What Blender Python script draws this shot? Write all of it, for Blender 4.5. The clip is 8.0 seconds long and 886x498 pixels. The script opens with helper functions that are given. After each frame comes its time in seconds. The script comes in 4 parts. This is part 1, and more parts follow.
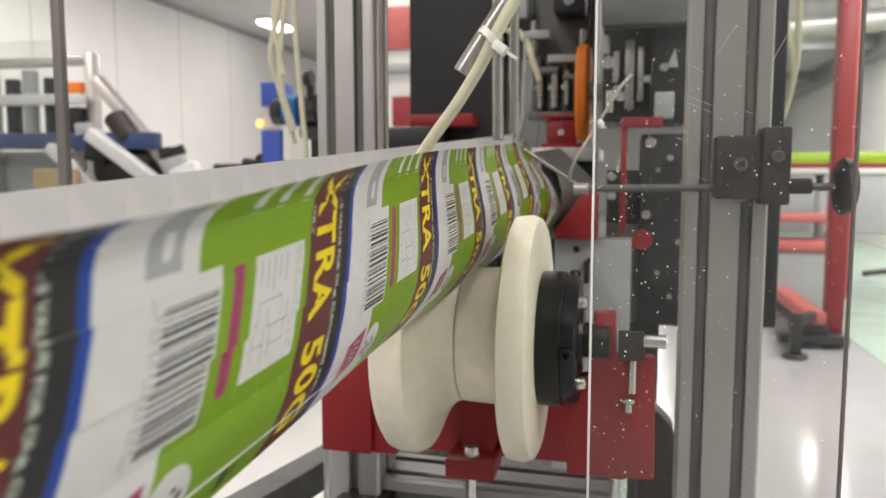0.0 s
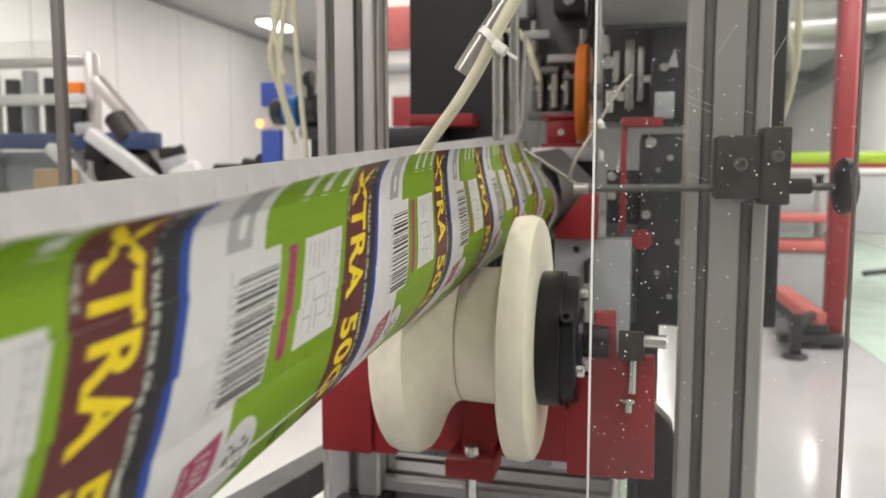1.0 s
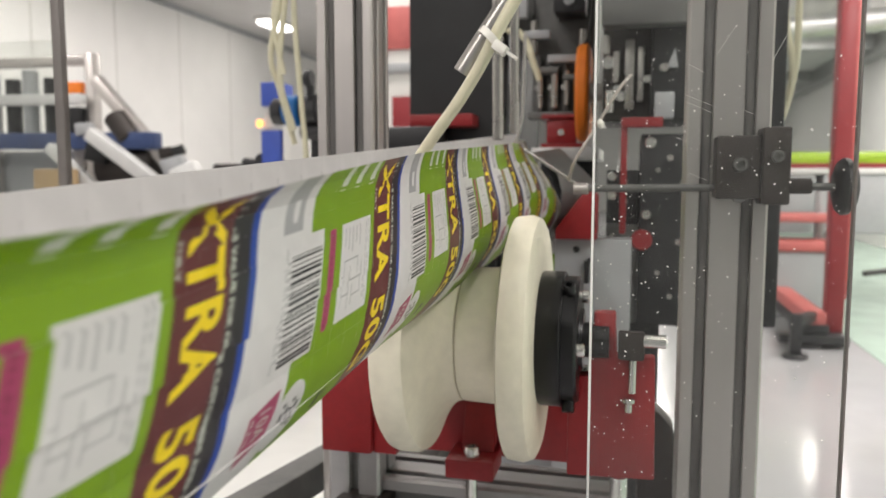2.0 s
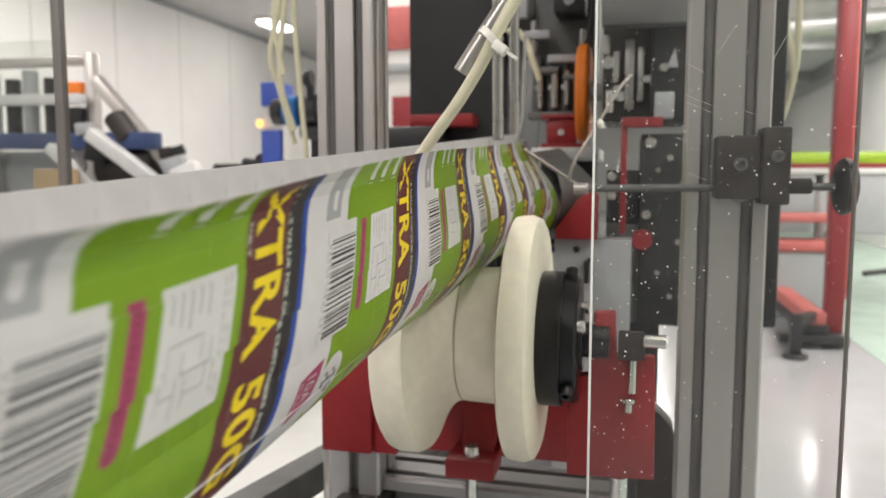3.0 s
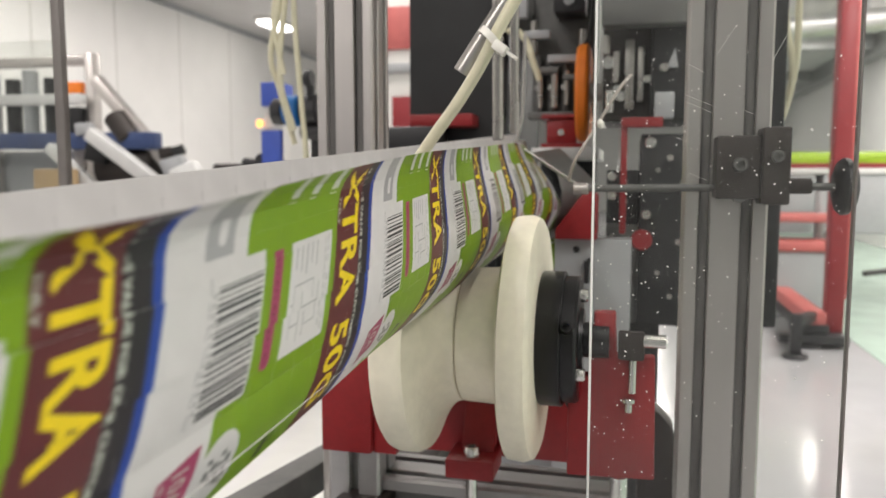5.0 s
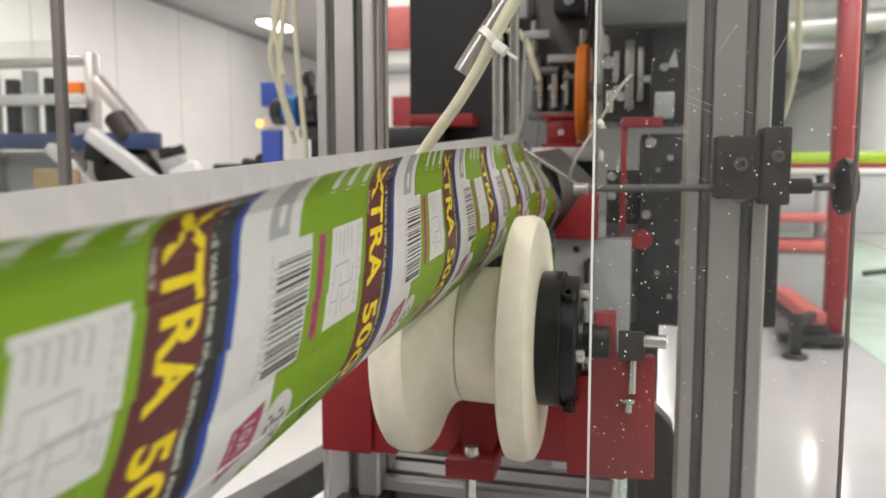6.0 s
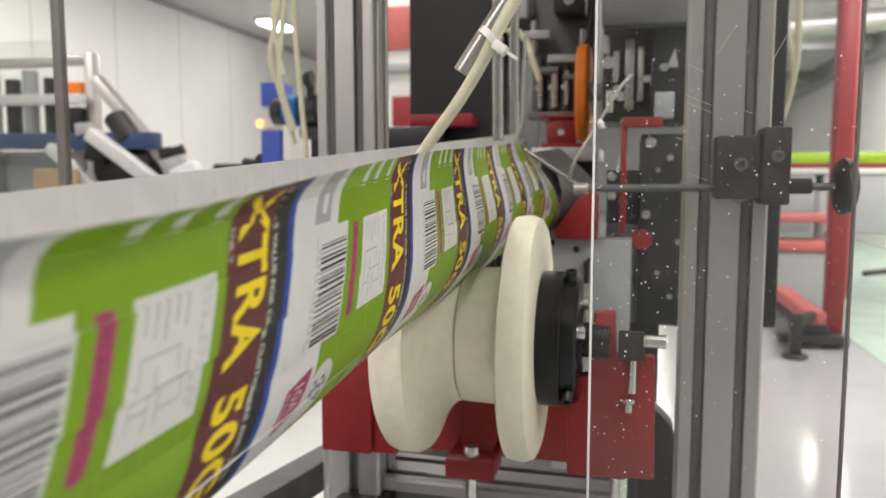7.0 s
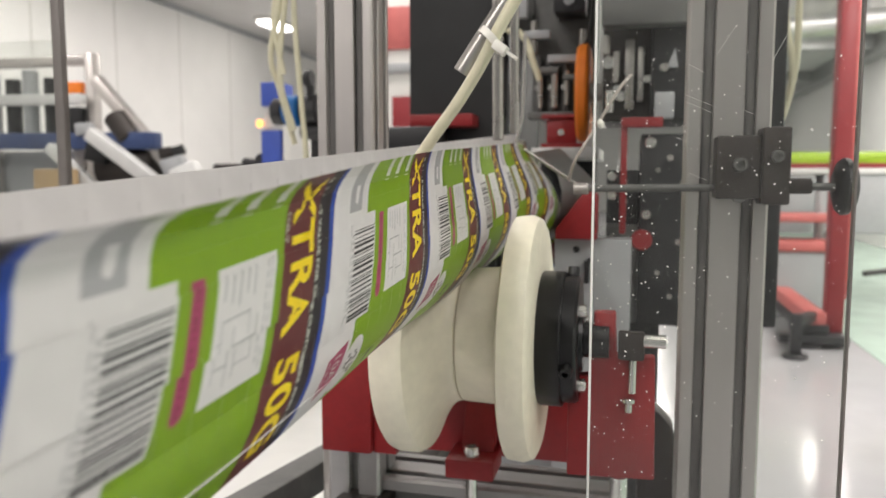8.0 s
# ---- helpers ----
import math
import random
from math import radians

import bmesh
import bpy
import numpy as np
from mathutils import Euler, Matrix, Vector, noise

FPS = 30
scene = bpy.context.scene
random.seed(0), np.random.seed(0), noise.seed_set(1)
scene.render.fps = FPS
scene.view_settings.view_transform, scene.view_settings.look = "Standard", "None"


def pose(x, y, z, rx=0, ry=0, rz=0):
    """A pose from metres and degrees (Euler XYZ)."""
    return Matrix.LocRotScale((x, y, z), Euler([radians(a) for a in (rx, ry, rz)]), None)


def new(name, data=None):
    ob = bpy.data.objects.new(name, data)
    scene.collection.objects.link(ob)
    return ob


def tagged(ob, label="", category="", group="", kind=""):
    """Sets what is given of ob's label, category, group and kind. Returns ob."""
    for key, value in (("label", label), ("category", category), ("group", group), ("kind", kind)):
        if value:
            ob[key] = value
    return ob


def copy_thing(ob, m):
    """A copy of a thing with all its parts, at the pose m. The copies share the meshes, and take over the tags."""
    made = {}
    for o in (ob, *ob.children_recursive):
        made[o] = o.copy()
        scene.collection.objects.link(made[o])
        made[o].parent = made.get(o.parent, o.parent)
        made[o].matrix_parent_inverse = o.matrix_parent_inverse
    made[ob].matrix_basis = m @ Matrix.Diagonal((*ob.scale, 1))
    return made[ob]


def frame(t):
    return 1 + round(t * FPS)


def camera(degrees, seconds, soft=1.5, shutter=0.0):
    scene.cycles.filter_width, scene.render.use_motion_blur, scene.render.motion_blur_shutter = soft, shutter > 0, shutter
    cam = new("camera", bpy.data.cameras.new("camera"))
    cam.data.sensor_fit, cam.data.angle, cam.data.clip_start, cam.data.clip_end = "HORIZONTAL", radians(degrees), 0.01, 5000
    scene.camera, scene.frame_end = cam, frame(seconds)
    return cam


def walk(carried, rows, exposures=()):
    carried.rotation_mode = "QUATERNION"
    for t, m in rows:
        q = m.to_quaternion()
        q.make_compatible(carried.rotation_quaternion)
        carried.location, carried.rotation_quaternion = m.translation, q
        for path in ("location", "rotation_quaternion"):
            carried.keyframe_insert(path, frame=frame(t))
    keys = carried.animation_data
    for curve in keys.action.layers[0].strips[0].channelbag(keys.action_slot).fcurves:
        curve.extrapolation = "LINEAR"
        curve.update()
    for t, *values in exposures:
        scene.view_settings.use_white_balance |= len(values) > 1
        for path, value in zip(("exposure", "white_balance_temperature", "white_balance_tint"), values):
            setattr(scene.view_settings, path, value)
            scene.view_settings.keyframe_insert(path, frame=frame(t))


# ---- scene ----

# camera: stands still beside the running film
FOV = 2 * math.degrees(math.atan(784 / 1305))
cam = camera(FOV, 8.0, soft=1.5, shutter=0.3)
cam.data.dof.use_dof, cam.data.dof.focus_distance, cam.data.dof.aperture_fstop = True, 0.335, 14.0
EYE = pose(0, 0, 1.05, 84.5, 0, 14.4)
walk(cam, [(0.0, EYE), (8.0, EYE)], exposures=((0.0, -0.06), (8.0, -0.06)))

# ---------------------------------------------------------------- light
world = bpy.data.worlds.new("world")
scene.world = world
world.use_nodes = True
world.node_tree.nodes["Background"].inputs[0].default_value = (0.8, 0.85, 0.9, 1)
world.node_tree.nodes["Background"].inputs[1].default_value = 0.05


def ceiling_lamp_light(x, y, z, sx, sy, watts):
    d = bpy.data.lights.new("lamp_light", "AREA")
    d.shape, d.size, d.size_y, d.energy, d.color = "RECTANGLE", sx, sy, watts, (1.0, 0.935, 0.90)
    o = new("lamp_light", d)
    o.matrix_world = pose(x, y, z)
    return o


# unseen fill added at (-2.6, -2.9), (0.5, -0.6), (3.1, 8.8) for roller, film, wall
for lx, ly in ((-4.2, 1.0), (-4.2, 5.2), (-1.2, -1.5), (-1.2, 2.6), (-1.2, 7.0), (1.9, -1.0), (1.9, 3.6), (2.72, 11.2), (-2.6, -2.9), (0.5, -0.6), (-3.4, 8.5), (3.0, 5.4), (3.1, 8.8), (0.5, 13.0), (0.5, 18.0)):
    ceiling_lamp_light(lx, ly, 3.09, 0.26, 1.4, {-0.6: 9, -1.0: 38, 3.6: 88, -2.9: 32, 5.4: 72, 8.8: 150, 13.0: 60, 18.0: 70}.get(ly, 43))

# ---------------------------------------------------------------- materials


def mat(name, color, rough=0.5, metal=0.0, vary=0.12, scale=60.0, bump=0.0, bump_scale=200.0, coat=0.0, emit=0.0, stretch=(1, 1, 1), rvary=0.15, big=4.0):
    """A surface with two scales of variation in colour and gloss, and fine relief."""
    m = bpy.data.materials.new(name)
    m.use_nodes = True
    nt = m.node_tree
    b = nt.nodes["Principled BSDF"]
    tc = nt.nodes.new("ShaderNodeTexCoord")
    mp = nt.nodes.new("ShaderNodeMapping")
    mp.inputs["Scale"].default_value = stretch
    nt.links.new(tc.outputs["Object"], mp.inputs[0])
    fine = nt.nodes.new("ShaderNodeTexNoise")
    fine.inputs["Scale"].default_value, fine.inputs["Detail"].default_value = scale, 4
    wide = nt.nodes.new("ShaderNodeTexNoise")
    wide.inputs["Scale"].default_value, wide.inputs["Detail"].default_value = big, 3
    nt.links.new(mp.outputs[0], fine.inputs["Vector"])
    nt.links.new(tc.outputs["Object"], wide.inputs["Vector"])
    add = nt.nodes.new("ShaderNodeMath")
    nt.links.new(fine.outputs["Fac"], add.inputs[0])
    nt.links.new(wide.outputs["Fac"], add.inputs[1])
    ramp = nt.nodes.new("ShaderNodeMapRange")
    ramp.inputs["From Min"].default_value, ramp.inputs["From Max"].default_value = 0.6, 1.4
    ramp.inputs["To Min"].default_value, ramp.inputs["To Max"].default_value = 1 - vary, 1 + vary
    nt.links.new(add.outputs[0], ramp.inputs["Value"])
    mul = nt.nodes.new("ShaderNodeVectorMath")
    mul.operation = "SCALE"
    mul.inputs[0].default_value = color
    nt.links.new(ramp.outputs[0], mul.inputs["Scale"])
    nt.links.new(mul.outputs[0], b.inputs["Base Color"])
    rr = nt.nodes.new("ShaderNodeMapRange")
    rr.inputs["From Min"].default_value, rr.inputs["From Max"].default_value = 0.3, 0.7
    rr.inputs["To Min"].default_value, rr.inputs["To Max"].default_value = max(0.02, rough - rvary * rough), min(1, rough + rvary * rough)
    nt.links.new(wide.outputs["Fac"], rr.inputs["Value"])
    nt.links.new(rr.outputs[0], b.inputs["Roughness"])
    b.inputs["Metallic"].default_value = metal
    b.inputs["Coat Weight"].default_value = coat
    if emit:
        b.inputs["Emission Color"].default_value = (*color, 1)
        b.inputs["Emission Strength"].default_value = emit
    if bump:
        bn = nt.nodes.new("ShaderNodeTexNoise")
        bn.inputs["Scale"].default_value, bn.inputs["Detail"].default_value = bump_scale, 3
        nt.links.new(mp.outputs[0], bn.inputs["Vector"])
        bp = nt.nodes.new("ShaderNodeBump")
        bp.inputs["Strength"].default_value, bp.inputs["Distance"].default_value = bump, 0.002
        nt.links.new(bn.outputs["Fac"], bp.inputs["Height"])
        nt.links.new(bp.outputs[0], b.inputs["Normal"])
    return m


def film_mat(name, color, rough=0.33):
    m = mat(name, color, rough, 0.0, 0.05, 90, 0.10, 45, big=14)
    m.node_tree.nodes["Principled BSDF"].inputs["Specular IOR Level"].default_value = 0.22
    return m


M_FILM_WHITE = film_mat("film_white", (0.66, 0.645, 0.64), 0.30)
M_FILM_GREY = film_mat("film_grey", (0.38, 0.38, 0.385))
M_FILM_GREEN = film_mat("film_green", (0.19, 0.335, 0.006))
M_FILM_MAROON = film_mat("film_maroon", (0.115, 0.022, 0.025))
M_FILM_NAVY = film_mat("film_navy", (0.022, 0.018, 0.021))
M_FILM_BLUE = film_mat("film_blue", (0.012, 0.055, 0.33))
M_FILM_YELLOW = film_mat("film_yellow", (0.86, 0.66, 0.01))
M_FILM_PINK = film_mat("film_pink", (0.36, 0.045, 0.125))
M_FILM_BLACK = film_mat("film_black", (0.015, 0.015, 0.018))
M_FILM_PALE = film_mat("film_pale", (0.58, 0.61, 0.53))
M_FILM_INNER = film_mat("film_inner_white", (0.76, 0.755, 0.745), 0.30)
M_FILM_SILVER = film_mat("film_silver", (0.37, 0.37, 0.38))
FILM = [M_FILM_WHITE, M_FILM_GREY, M_FILM_GREEN, M_FILM_MAROON, M_FILM_NAVY, M_FILM_BLUE, M_FILM_YELLOW, M_FILM_PINK, M_FILM_BLACK, M_FILM_PALE, M_FILM_INNER, M_FILM_SILVER]
WHITE, GREY, GREEN, MAROON, NAVY, BLUE, YELLOW, PINK, BLACK, PALE, INNER, SILVER = range(12)

M_RUBBER = mat("cream_polyurethane", (0.82, 0.775, 0.625), 0.42, 0, 0.08, 120, 0.12, 300, big=18)
M_SEAM = mat("roller_seam", (0.62, 0.57, 0.43), 0.6)
M_HUB = mat("black_anodised", (0.010, 0.010, 0.011), 0.32, 0.3, 0.25, 150, 0.05, 400)
M_ALU = mat("aluminium_profile", (0.50, 0.475, 0.455), 0.38, 0.85, 0.10, 60, 0.05, 300, stretch=(1, 1, 0.04))
M_ALU_H = mat("aluminium_rail", (0.48, 0.475, 0.47), 0.40, 0.8, 0.10, 60, 0.05, 300, stretch=(0.04, 1, 1))
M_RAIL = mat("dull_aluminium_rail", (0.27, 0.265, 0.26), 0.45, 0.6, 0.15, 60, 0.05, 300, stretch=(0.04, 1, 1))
# dark tone standing in for the shade deep inside the post slots
M_SLOT_SHADE = mat("slot_shade", (0.12, 0.115, 0.11), 0.7, 0.0)
M_STEEL = mat("brushed_steel", (0.46, 0.445, 0.42), 0.28, 1.0, 0.12, 300, 0.05, 600, stretch=(1, 1, 0.1))
M_COLLAR = mat("worn_grey_steel", (0.42, 0.42, 0.41), 0.38, 0.55, 0.15, 80, 0.1, 200)
M_BOLT = mat("zinc_bolt", (0.70, 0.69, 0.66), 0.25, 1.0, 0.15, 200)
M_RED = mat("red_powder_coat", (0.25, 0.009, 0.012), 0.48, 0, 0.14, 180, 0.25, 900, big=20)
M_RED_FAR = mat("red_painted_steel", (0.24, 0.018, 0.024), 0.5, 0, 0.14, 40)
M_DARK = mat("charcoal_panel", (0.011, 0.0115, 0.0125), 0.65, 0, 0.25, 30, big=3)
M_BLACK = mat("black_plastic", (0.02, 0.02, 0.022), 0.45, 0, 0.25, 80)
M_GUN = mat("gunmetal_bracket", (0.034, 0.028, 0.025), 0.55, 0.3, 0.25, 60)
M_CAST = mat("grey_cast_metal", (0.13, 0.13, 0.125), 0.55, 0.4, 0.3, 40, 0.2, 150)
M_GREYBOX = mat("grey_painted_steel", (0.36, 0.37, 0.38), 0.5, 0, 0.08, 40)
M_LIGHTBOX = mat("light_grey_panel", (0.62, 0.62, 0.61), 0.5, 0, 0.07, 20)
M_HOSE = mat("cream_air_hose", (0.66, 0.63, 0.46), 0.35, 0, 0.08, 120)
M_TIE = mat("white_nylon_tie", (0.80, 0.78, 0.72), 0.4, 0, 0.05, 120)
M_ORANGE = mat("orange_wheel", (0.85, 0.22, 0.02), 0.5, 0, 0.1, 60)
M_BLUE = mat("blue_plastic", (0.01, 0.13, 0.38), 0.35, 0, 0.15, 60)
M_BLUEBOX = mat("blue_enclosure", (0.05, 0.10, 0.48), 0.45, 0, 0.12, 30)
M_NAVYBAR = mat("dark_blue_beam", (0.03, 0.055, 0.15), 0.45, 0, 0.2, 30)
M_WALL = mat("white_wall_panel", (0.80, 0.79, 0.77), 0.45, 0, 0.04, 3, big=0.7)
M_JOINT = mat("panel_joint", (0.55, 0.54, 0.50), 0.6)
M_CEIL = mat("ceiling_panel", (0.62, 0.61, 0.59), 0.6, 0, 0.05, 3)
M_DUCT = mat("galvanised_duct", (0.42, 0.42, 0.42), 0.4, 0.6, 0.2, 8)
M_FLOOR = mat("epoxy_floor", (0.40, 0.395, 0.41), 0.16, 0, 0.06, 6, 0.05, 14, big=0.8, rvary=0.3)
M_GREENFLOOR = mat("green_walkway_paint", (0.42, 0.55, 0.47), 0.22, 0, 0.06, 6)
M_GLOW = mat("lamp_diffuser", (1.0, 0.96, 0.90), 0.5, emit=7.0)
M_INDICATOR = mat("orange_indicator", (1.0, 0.35, 0.08), 0.4, emit=3.0)
M_CARD = mat("brown_cardboard", (0.42, 0.30, 0.17), 0.8, 0, 0.12, 40)
M_LIME = mat("lime_film_stack", (0.30, 0.46, 0.02), 0.4, 0, 0.2, 25)
M_PINKBIN = mat("faded_red_tray", (0.50, 0.13, 0.12), 0.5, 0, 0.12, 30)
M_WHITEPL = mat("white_machine_cover", (0.74, 0.73, 0.70), 0.4, 0, 0.05, 20)
M_DUST = mat("dust_speck", (0.85, 0.84, 0.80), 0.7)
M_CABLE = mat("black_cable", (0.02, 0.02, 0.02), 0.5)


def glass_mat(name, tint, rough):
    m = bpy.data.materials.new(name)
    m.use_nodes = True
    nt = m.node_tree
    out = nt.nodes["Material Output"]
    nt.nodes.remove(nt.nodes["Principled BSDF"])
    tr = nt.nodes.new("ShaderNodeBsdfTransparent")
    tr.inputs[0].default_value = (*tint, 1)
    gl = nt.nodes.new("ShaderNodeBsdfGlossy")
    gl.inputs["Roughness"].default_value = rough
    gl.inputs["Color"].default_value = (0.9, 0.9, 0.9, 1)
    lw = nt.nodes.new("ShaderNodeLayerWeight")
    pw = nt.nodes.new("ShaderNodeMath")
    pw.operation = "POWER"
    pw.inputs[1].default_value = 5
    nt.links.new(lw.outputs["Facing"], pw.inputs[0])
    fr = nt.nodes.new("ShaderNodeMapRange")
    fr.inputs["To Min"].default_value, fr.inputs["To Max"].default_value = 0.022, 0.6
    nt.links.new(pw.outputs[0], fr.inputs["Value"])
    mx = nt.nodes.new("ShaderNodeMixShader")
    nt.links.new(fr.outputs[0], mx.inputs[0])
    nt.links.new(tr.outputs[0], mx.inputs[1])
    nt.links.new(gl.outputs[0], mx.inputs[2])
    # a haze of fine dust and rubbed scratches on the sheet
    dif = nt.nodes.new("ShaderNodeBsdfDiffuse")
    dif.inputs[0].default_value = (0.75, 0.74, 0.72, 1)
    tc = nt.nodes.new("ShaderNodeTexCoord")
    no = nt.nodes.new("ShaderNodeTexNoise")
    no.inputs["Scale"].default_value, no.inputs["Detail"].default_value = 35, 6
    nt.links.new(tc.outputs["Object"], no.inputs["Vector"])
    mr = nt.nodes.new("ShaderNodeMapRange")
    mr.inputs["From Min"].default_value, mr.inputs["From Max"].default_value = 0.4, 0.8
    mr.inputs["To Min"].default_value, mr.inputs["To Max"].default_value = 0.002, 0.020
    nt.links.new(no.outputs["Fac"], mr.inputs["Value"])
    m2 = nt.nodes.new("ShaderNodeMixShader")
    nt.links.new(mr.outputs[0], m2.inputs[0])
    nt.links.new(mx.outputs[0], m2.inputs[1])
    nt.links.new(dif.outputs[0], m2.inputs[2])
    nt.links.new(m2.outputs[0], out.inputs[0])
    return m


M_PLEXI = glass_mat("clear_acrylic", (0.95, 0.96, 0.95), 0.02)
M_EDGE = mat("acrylic_edge", (0.80, 0.80, 0.78), 0.2, 0, 0.1, 100)
M_EDGE_GREY = mat("grey_edge_trim", (0.17, 0.155, 0.145), 0.5, 0.2, 0.1, 80)

# ---------------------------------------------------------------- mesh helpers


def mesh_of(name, bm, material, smooth=True):
    me = bpy.data.meshes.new(name)
    bmesh.ops.recalc_face_normals(bm, faces=bm.faces[:])
    bm.to_mesh(me)
    bm.free()
    for m in (material if isinstance(material, (list, tuple)) else [material]):
        me.materials.append(m)
    if smooth:
        for p in me.polygons:
            p.use_smooth = True
        me.set_sharp_from_angle(angle=radians(35))
    return me


def thing(name, label, category, at=(0, 0, 0), group="", kind=""):
    ob = new(name)
    ob.location = at
    ob.empty_display_size = 0.02
    return tagged(ob, label, category, group, kind)


def part(name, bm, material, parent, label=""):
    ob = new(name, mesh_of(name, bm, material))
    ob.parent = parent
    if label:
        ob["label"] = label
    return ob


def solo(name, bm, material, label, category, group="", kind=""):
    """A thing that is one mesh, with its origin at its base."""
    ps = [v.co.copy() for v in bm.verts]
    o = Vector((sum(p.x for p in ps) / len(ps), sum(p.y for p in ps) / len(ps), min(p.z for p in ps)))
    bmesh.ops.translate(bm, verts=bm.verts[:], vec=-o)
    ob = new(name, mesh_of(name, bm, material))
    ob.location = o
    return tagged(ob, label, category, group, kind)


def structure(name, bm, material, label, category):
    return solo(name, bm, material, label, category, kind="structure")


def box(x0, x1, y0, y1, z0, z1, bevel=0.001, bm=None):
    b = bmesh.new()
    bmesh.ops.create_cube(b, size=1.0)
    for v in b.verts:
        v.co = Vector(((x0 + x1) / 2 + v.co.x * (x1 - x0), (y0 + y1) / 2 + v.co.y * (y1 - y0), (z0 + z1) / 2 + v.co.z * (z1 - z0)))
    if bevel:
        bmesh.ops.bevel(b, geom=b.edges[:], offset=bevel, segments=2, profile=0.5, affect="EDGES")
    return join(bm, b)


def join(bm, b):
    if bm is None:
        return b
    me = bpy.data.meshes.new("tmp")
    b.to_mesh(me)
    b.free()
    bm.from_mesh(me)
    bpy.data.meshes.remove(me)
    return bm


def turned(b, m, bm=None):
    bmesh.ops.transform(b, matrix=m, verts=b.verts[:])
    return join(bm, b)


def lathe(profile, seg=48, m=None, bm=None, closed=True):
    """Turns (along, radius) about the X axis."""
    b = bmesh.new()
    rings = []
    for a, r in profile:
        if r <= 1e-6:
            rings.append([b.verts.new((a, 0, 0))])
        else:
            rings.append([b.verts.new((a, r * math.cos(2 * math.pi * k / seg), r * math.sin(2 * math.pi * k / seg))) for k in range(seg)])
    for r0, r1 in zip(rings, rings[1:]):
        for k in range(seg):
            j = (k + 1) % seg
            q = [r0[k % len(r0)], r0[j % len(r0)], r1[j % len(r1)], r1[k % len(r1)]]
            q = list(dict.fromkeys(q))
            if len(q) > 2:
                b.faces.new(q)
    if m is not None:
        bmesh.ops.transform(b, matrix=m, verts=b.verts[:])
    return join(bm, b)


def rod(p, q, r, seg=20, bm=None, bevel=0.0):
    p, q = Vector(p), Vector(q)
    L = (q - p).length
    e = min(bevel or r * 0.15, L * 0.2)
    m = Matrix.Translation(p) @ (q - p).to_track_quat("X", "Z").to_matrix().to_4x4()
    return lathe([(0, 0), (0, r - e), (e, r), (L - e, r), (L, r - e), (L, 0)], seg, m, bm)


def hose(points, r, seg=12, steps=8, bm=None):
    """A round tube along a smooth line through points."""
    P = [Vector(p) for p in points]
    P = [2 * P[0] - P[1]] + P + [2 * P[-1] - P[-2]]
    line = []
    for i in range(1, len(P) - 2):
        a, b_, c, d = P[i - 1:i + 3]
        for k in range(steps):
            t = k / steps
            line.append(0.5 * (2 * b_ + (c - a) * t + (2 * a - 5 * b_ + 4 * c - d) * t * t + (3 * b_ - a - 3 * c + d) * t ** 3))
    line.append(P[-2])
    b = bmesh.new()
    rings, side = [], Vector((0.31, 0.2, 0.93))
    for i, p in enumerate(line):
        t = (line[min(i + 1, len(line) - 1)] - line[max(i - 1, 0)]).normalized()
        u = (side - t * side.dot(t)).normalized()
        w = t.cross(u)
        side = u
        rings.append([b.verts.new(p + r * (u * math.cos(2 * math.pi * k / seg) + w * math.sin(2 * math.pi * k / seg))) for k in range(seg)])
    for r0, r1 in zip(rings, rings[1:]):
        for k in range(seg):
            b.faces.new((r0[k], r0[(k + 1) % seg], r1[(k + 1) % seg], r1[k]))
    b.faces.new(rings[0][::-1])
    b.faces.new(rings[-1])
    return join(bm, b)


def prism(pts, y0, y1, bevel=0.0, bm=None, axis="y"):
    """A plate: the outline pts (x, z) pushed from y0 to y1; axis x takes (y, z), axis z takes (x, y)."""
    put = {"y": lambda a, c, d: (a, d, c), "x": lambda a, c, d: (d, a, c), "z": lambda a, c, d: (a, c, d)}[axis]
    b = bmesh.new()
    lo = [b.verts.new(put(a, c, y0)) for a, c in pts]
    hi = [b.verts.new(put(a, c, y1)) for a, c in pts]
    n = len(pts)
    b.faces.new(lo[::-1])
    b.faces.new(hi)
    for k in range(n):
        b.faces.new((lo[k], lo[(k + 1) % n], hi[(k + 1) % n], hi[k]))
    if bevel:
        bmesh.ops.bevel(b, geom=b.edges[:], offset=bevel, segments=2, profile=0.5, affect="EDGES")
    return join(bm, b)


def slot_outline(w, d, nx, ny):
    """The outline of a slotted aluminium profile, nx slots across w and ny across d."""
    g, deep, r = 0.0042, 0.0095, 0.0018
    pts = []

    def side(p, q, n):
        p, q = Vector(p), Vector(q)
        t = (q - p).normalized()
        inn = Vector((-t.y, t.x))
        L = (q - p).length
        pts.append(p + t * r)
        for k in range(n):
            c = L * (k + 0.5) / n
            pts.extend([p + t * (c - g - 0.0006), p + t * (c - g) + inn * 0.0008, p + t * (c - g) + inn * 0.0035, p + t * (c - g - 0.003) + inn * 0.0045, p + t * (c - g - 0.001) + inn * deep,
                        p + t * (c + g + 0.001) + inn * deep, p + t * (c + g + 0.003) + inn * 0.0045, p + t * (c + g) + inn * 0.0035, p + t * (c + g) + inn * 0.0008, p + t * (c + g + 0.0006)])
        pts.append(q - t * r)

    a, b = w / 2, d / 2
    side((-a, -b), (a, -b), nx)
    side((a, -b), (a, b), ny)
    side((a, b), (-a, b), nx)
    side((-a, b), (-a, -b), ny)
    return [(p.x, p.y) for p in pts]


def profile_post(w, d, nx, ny, x, y, z0, z1, bm=None):
    return prism([(x + a, y + c) for a, c in slot_outline(w, d, nx, ny)], z0, z1, axis="z", bm=bm)


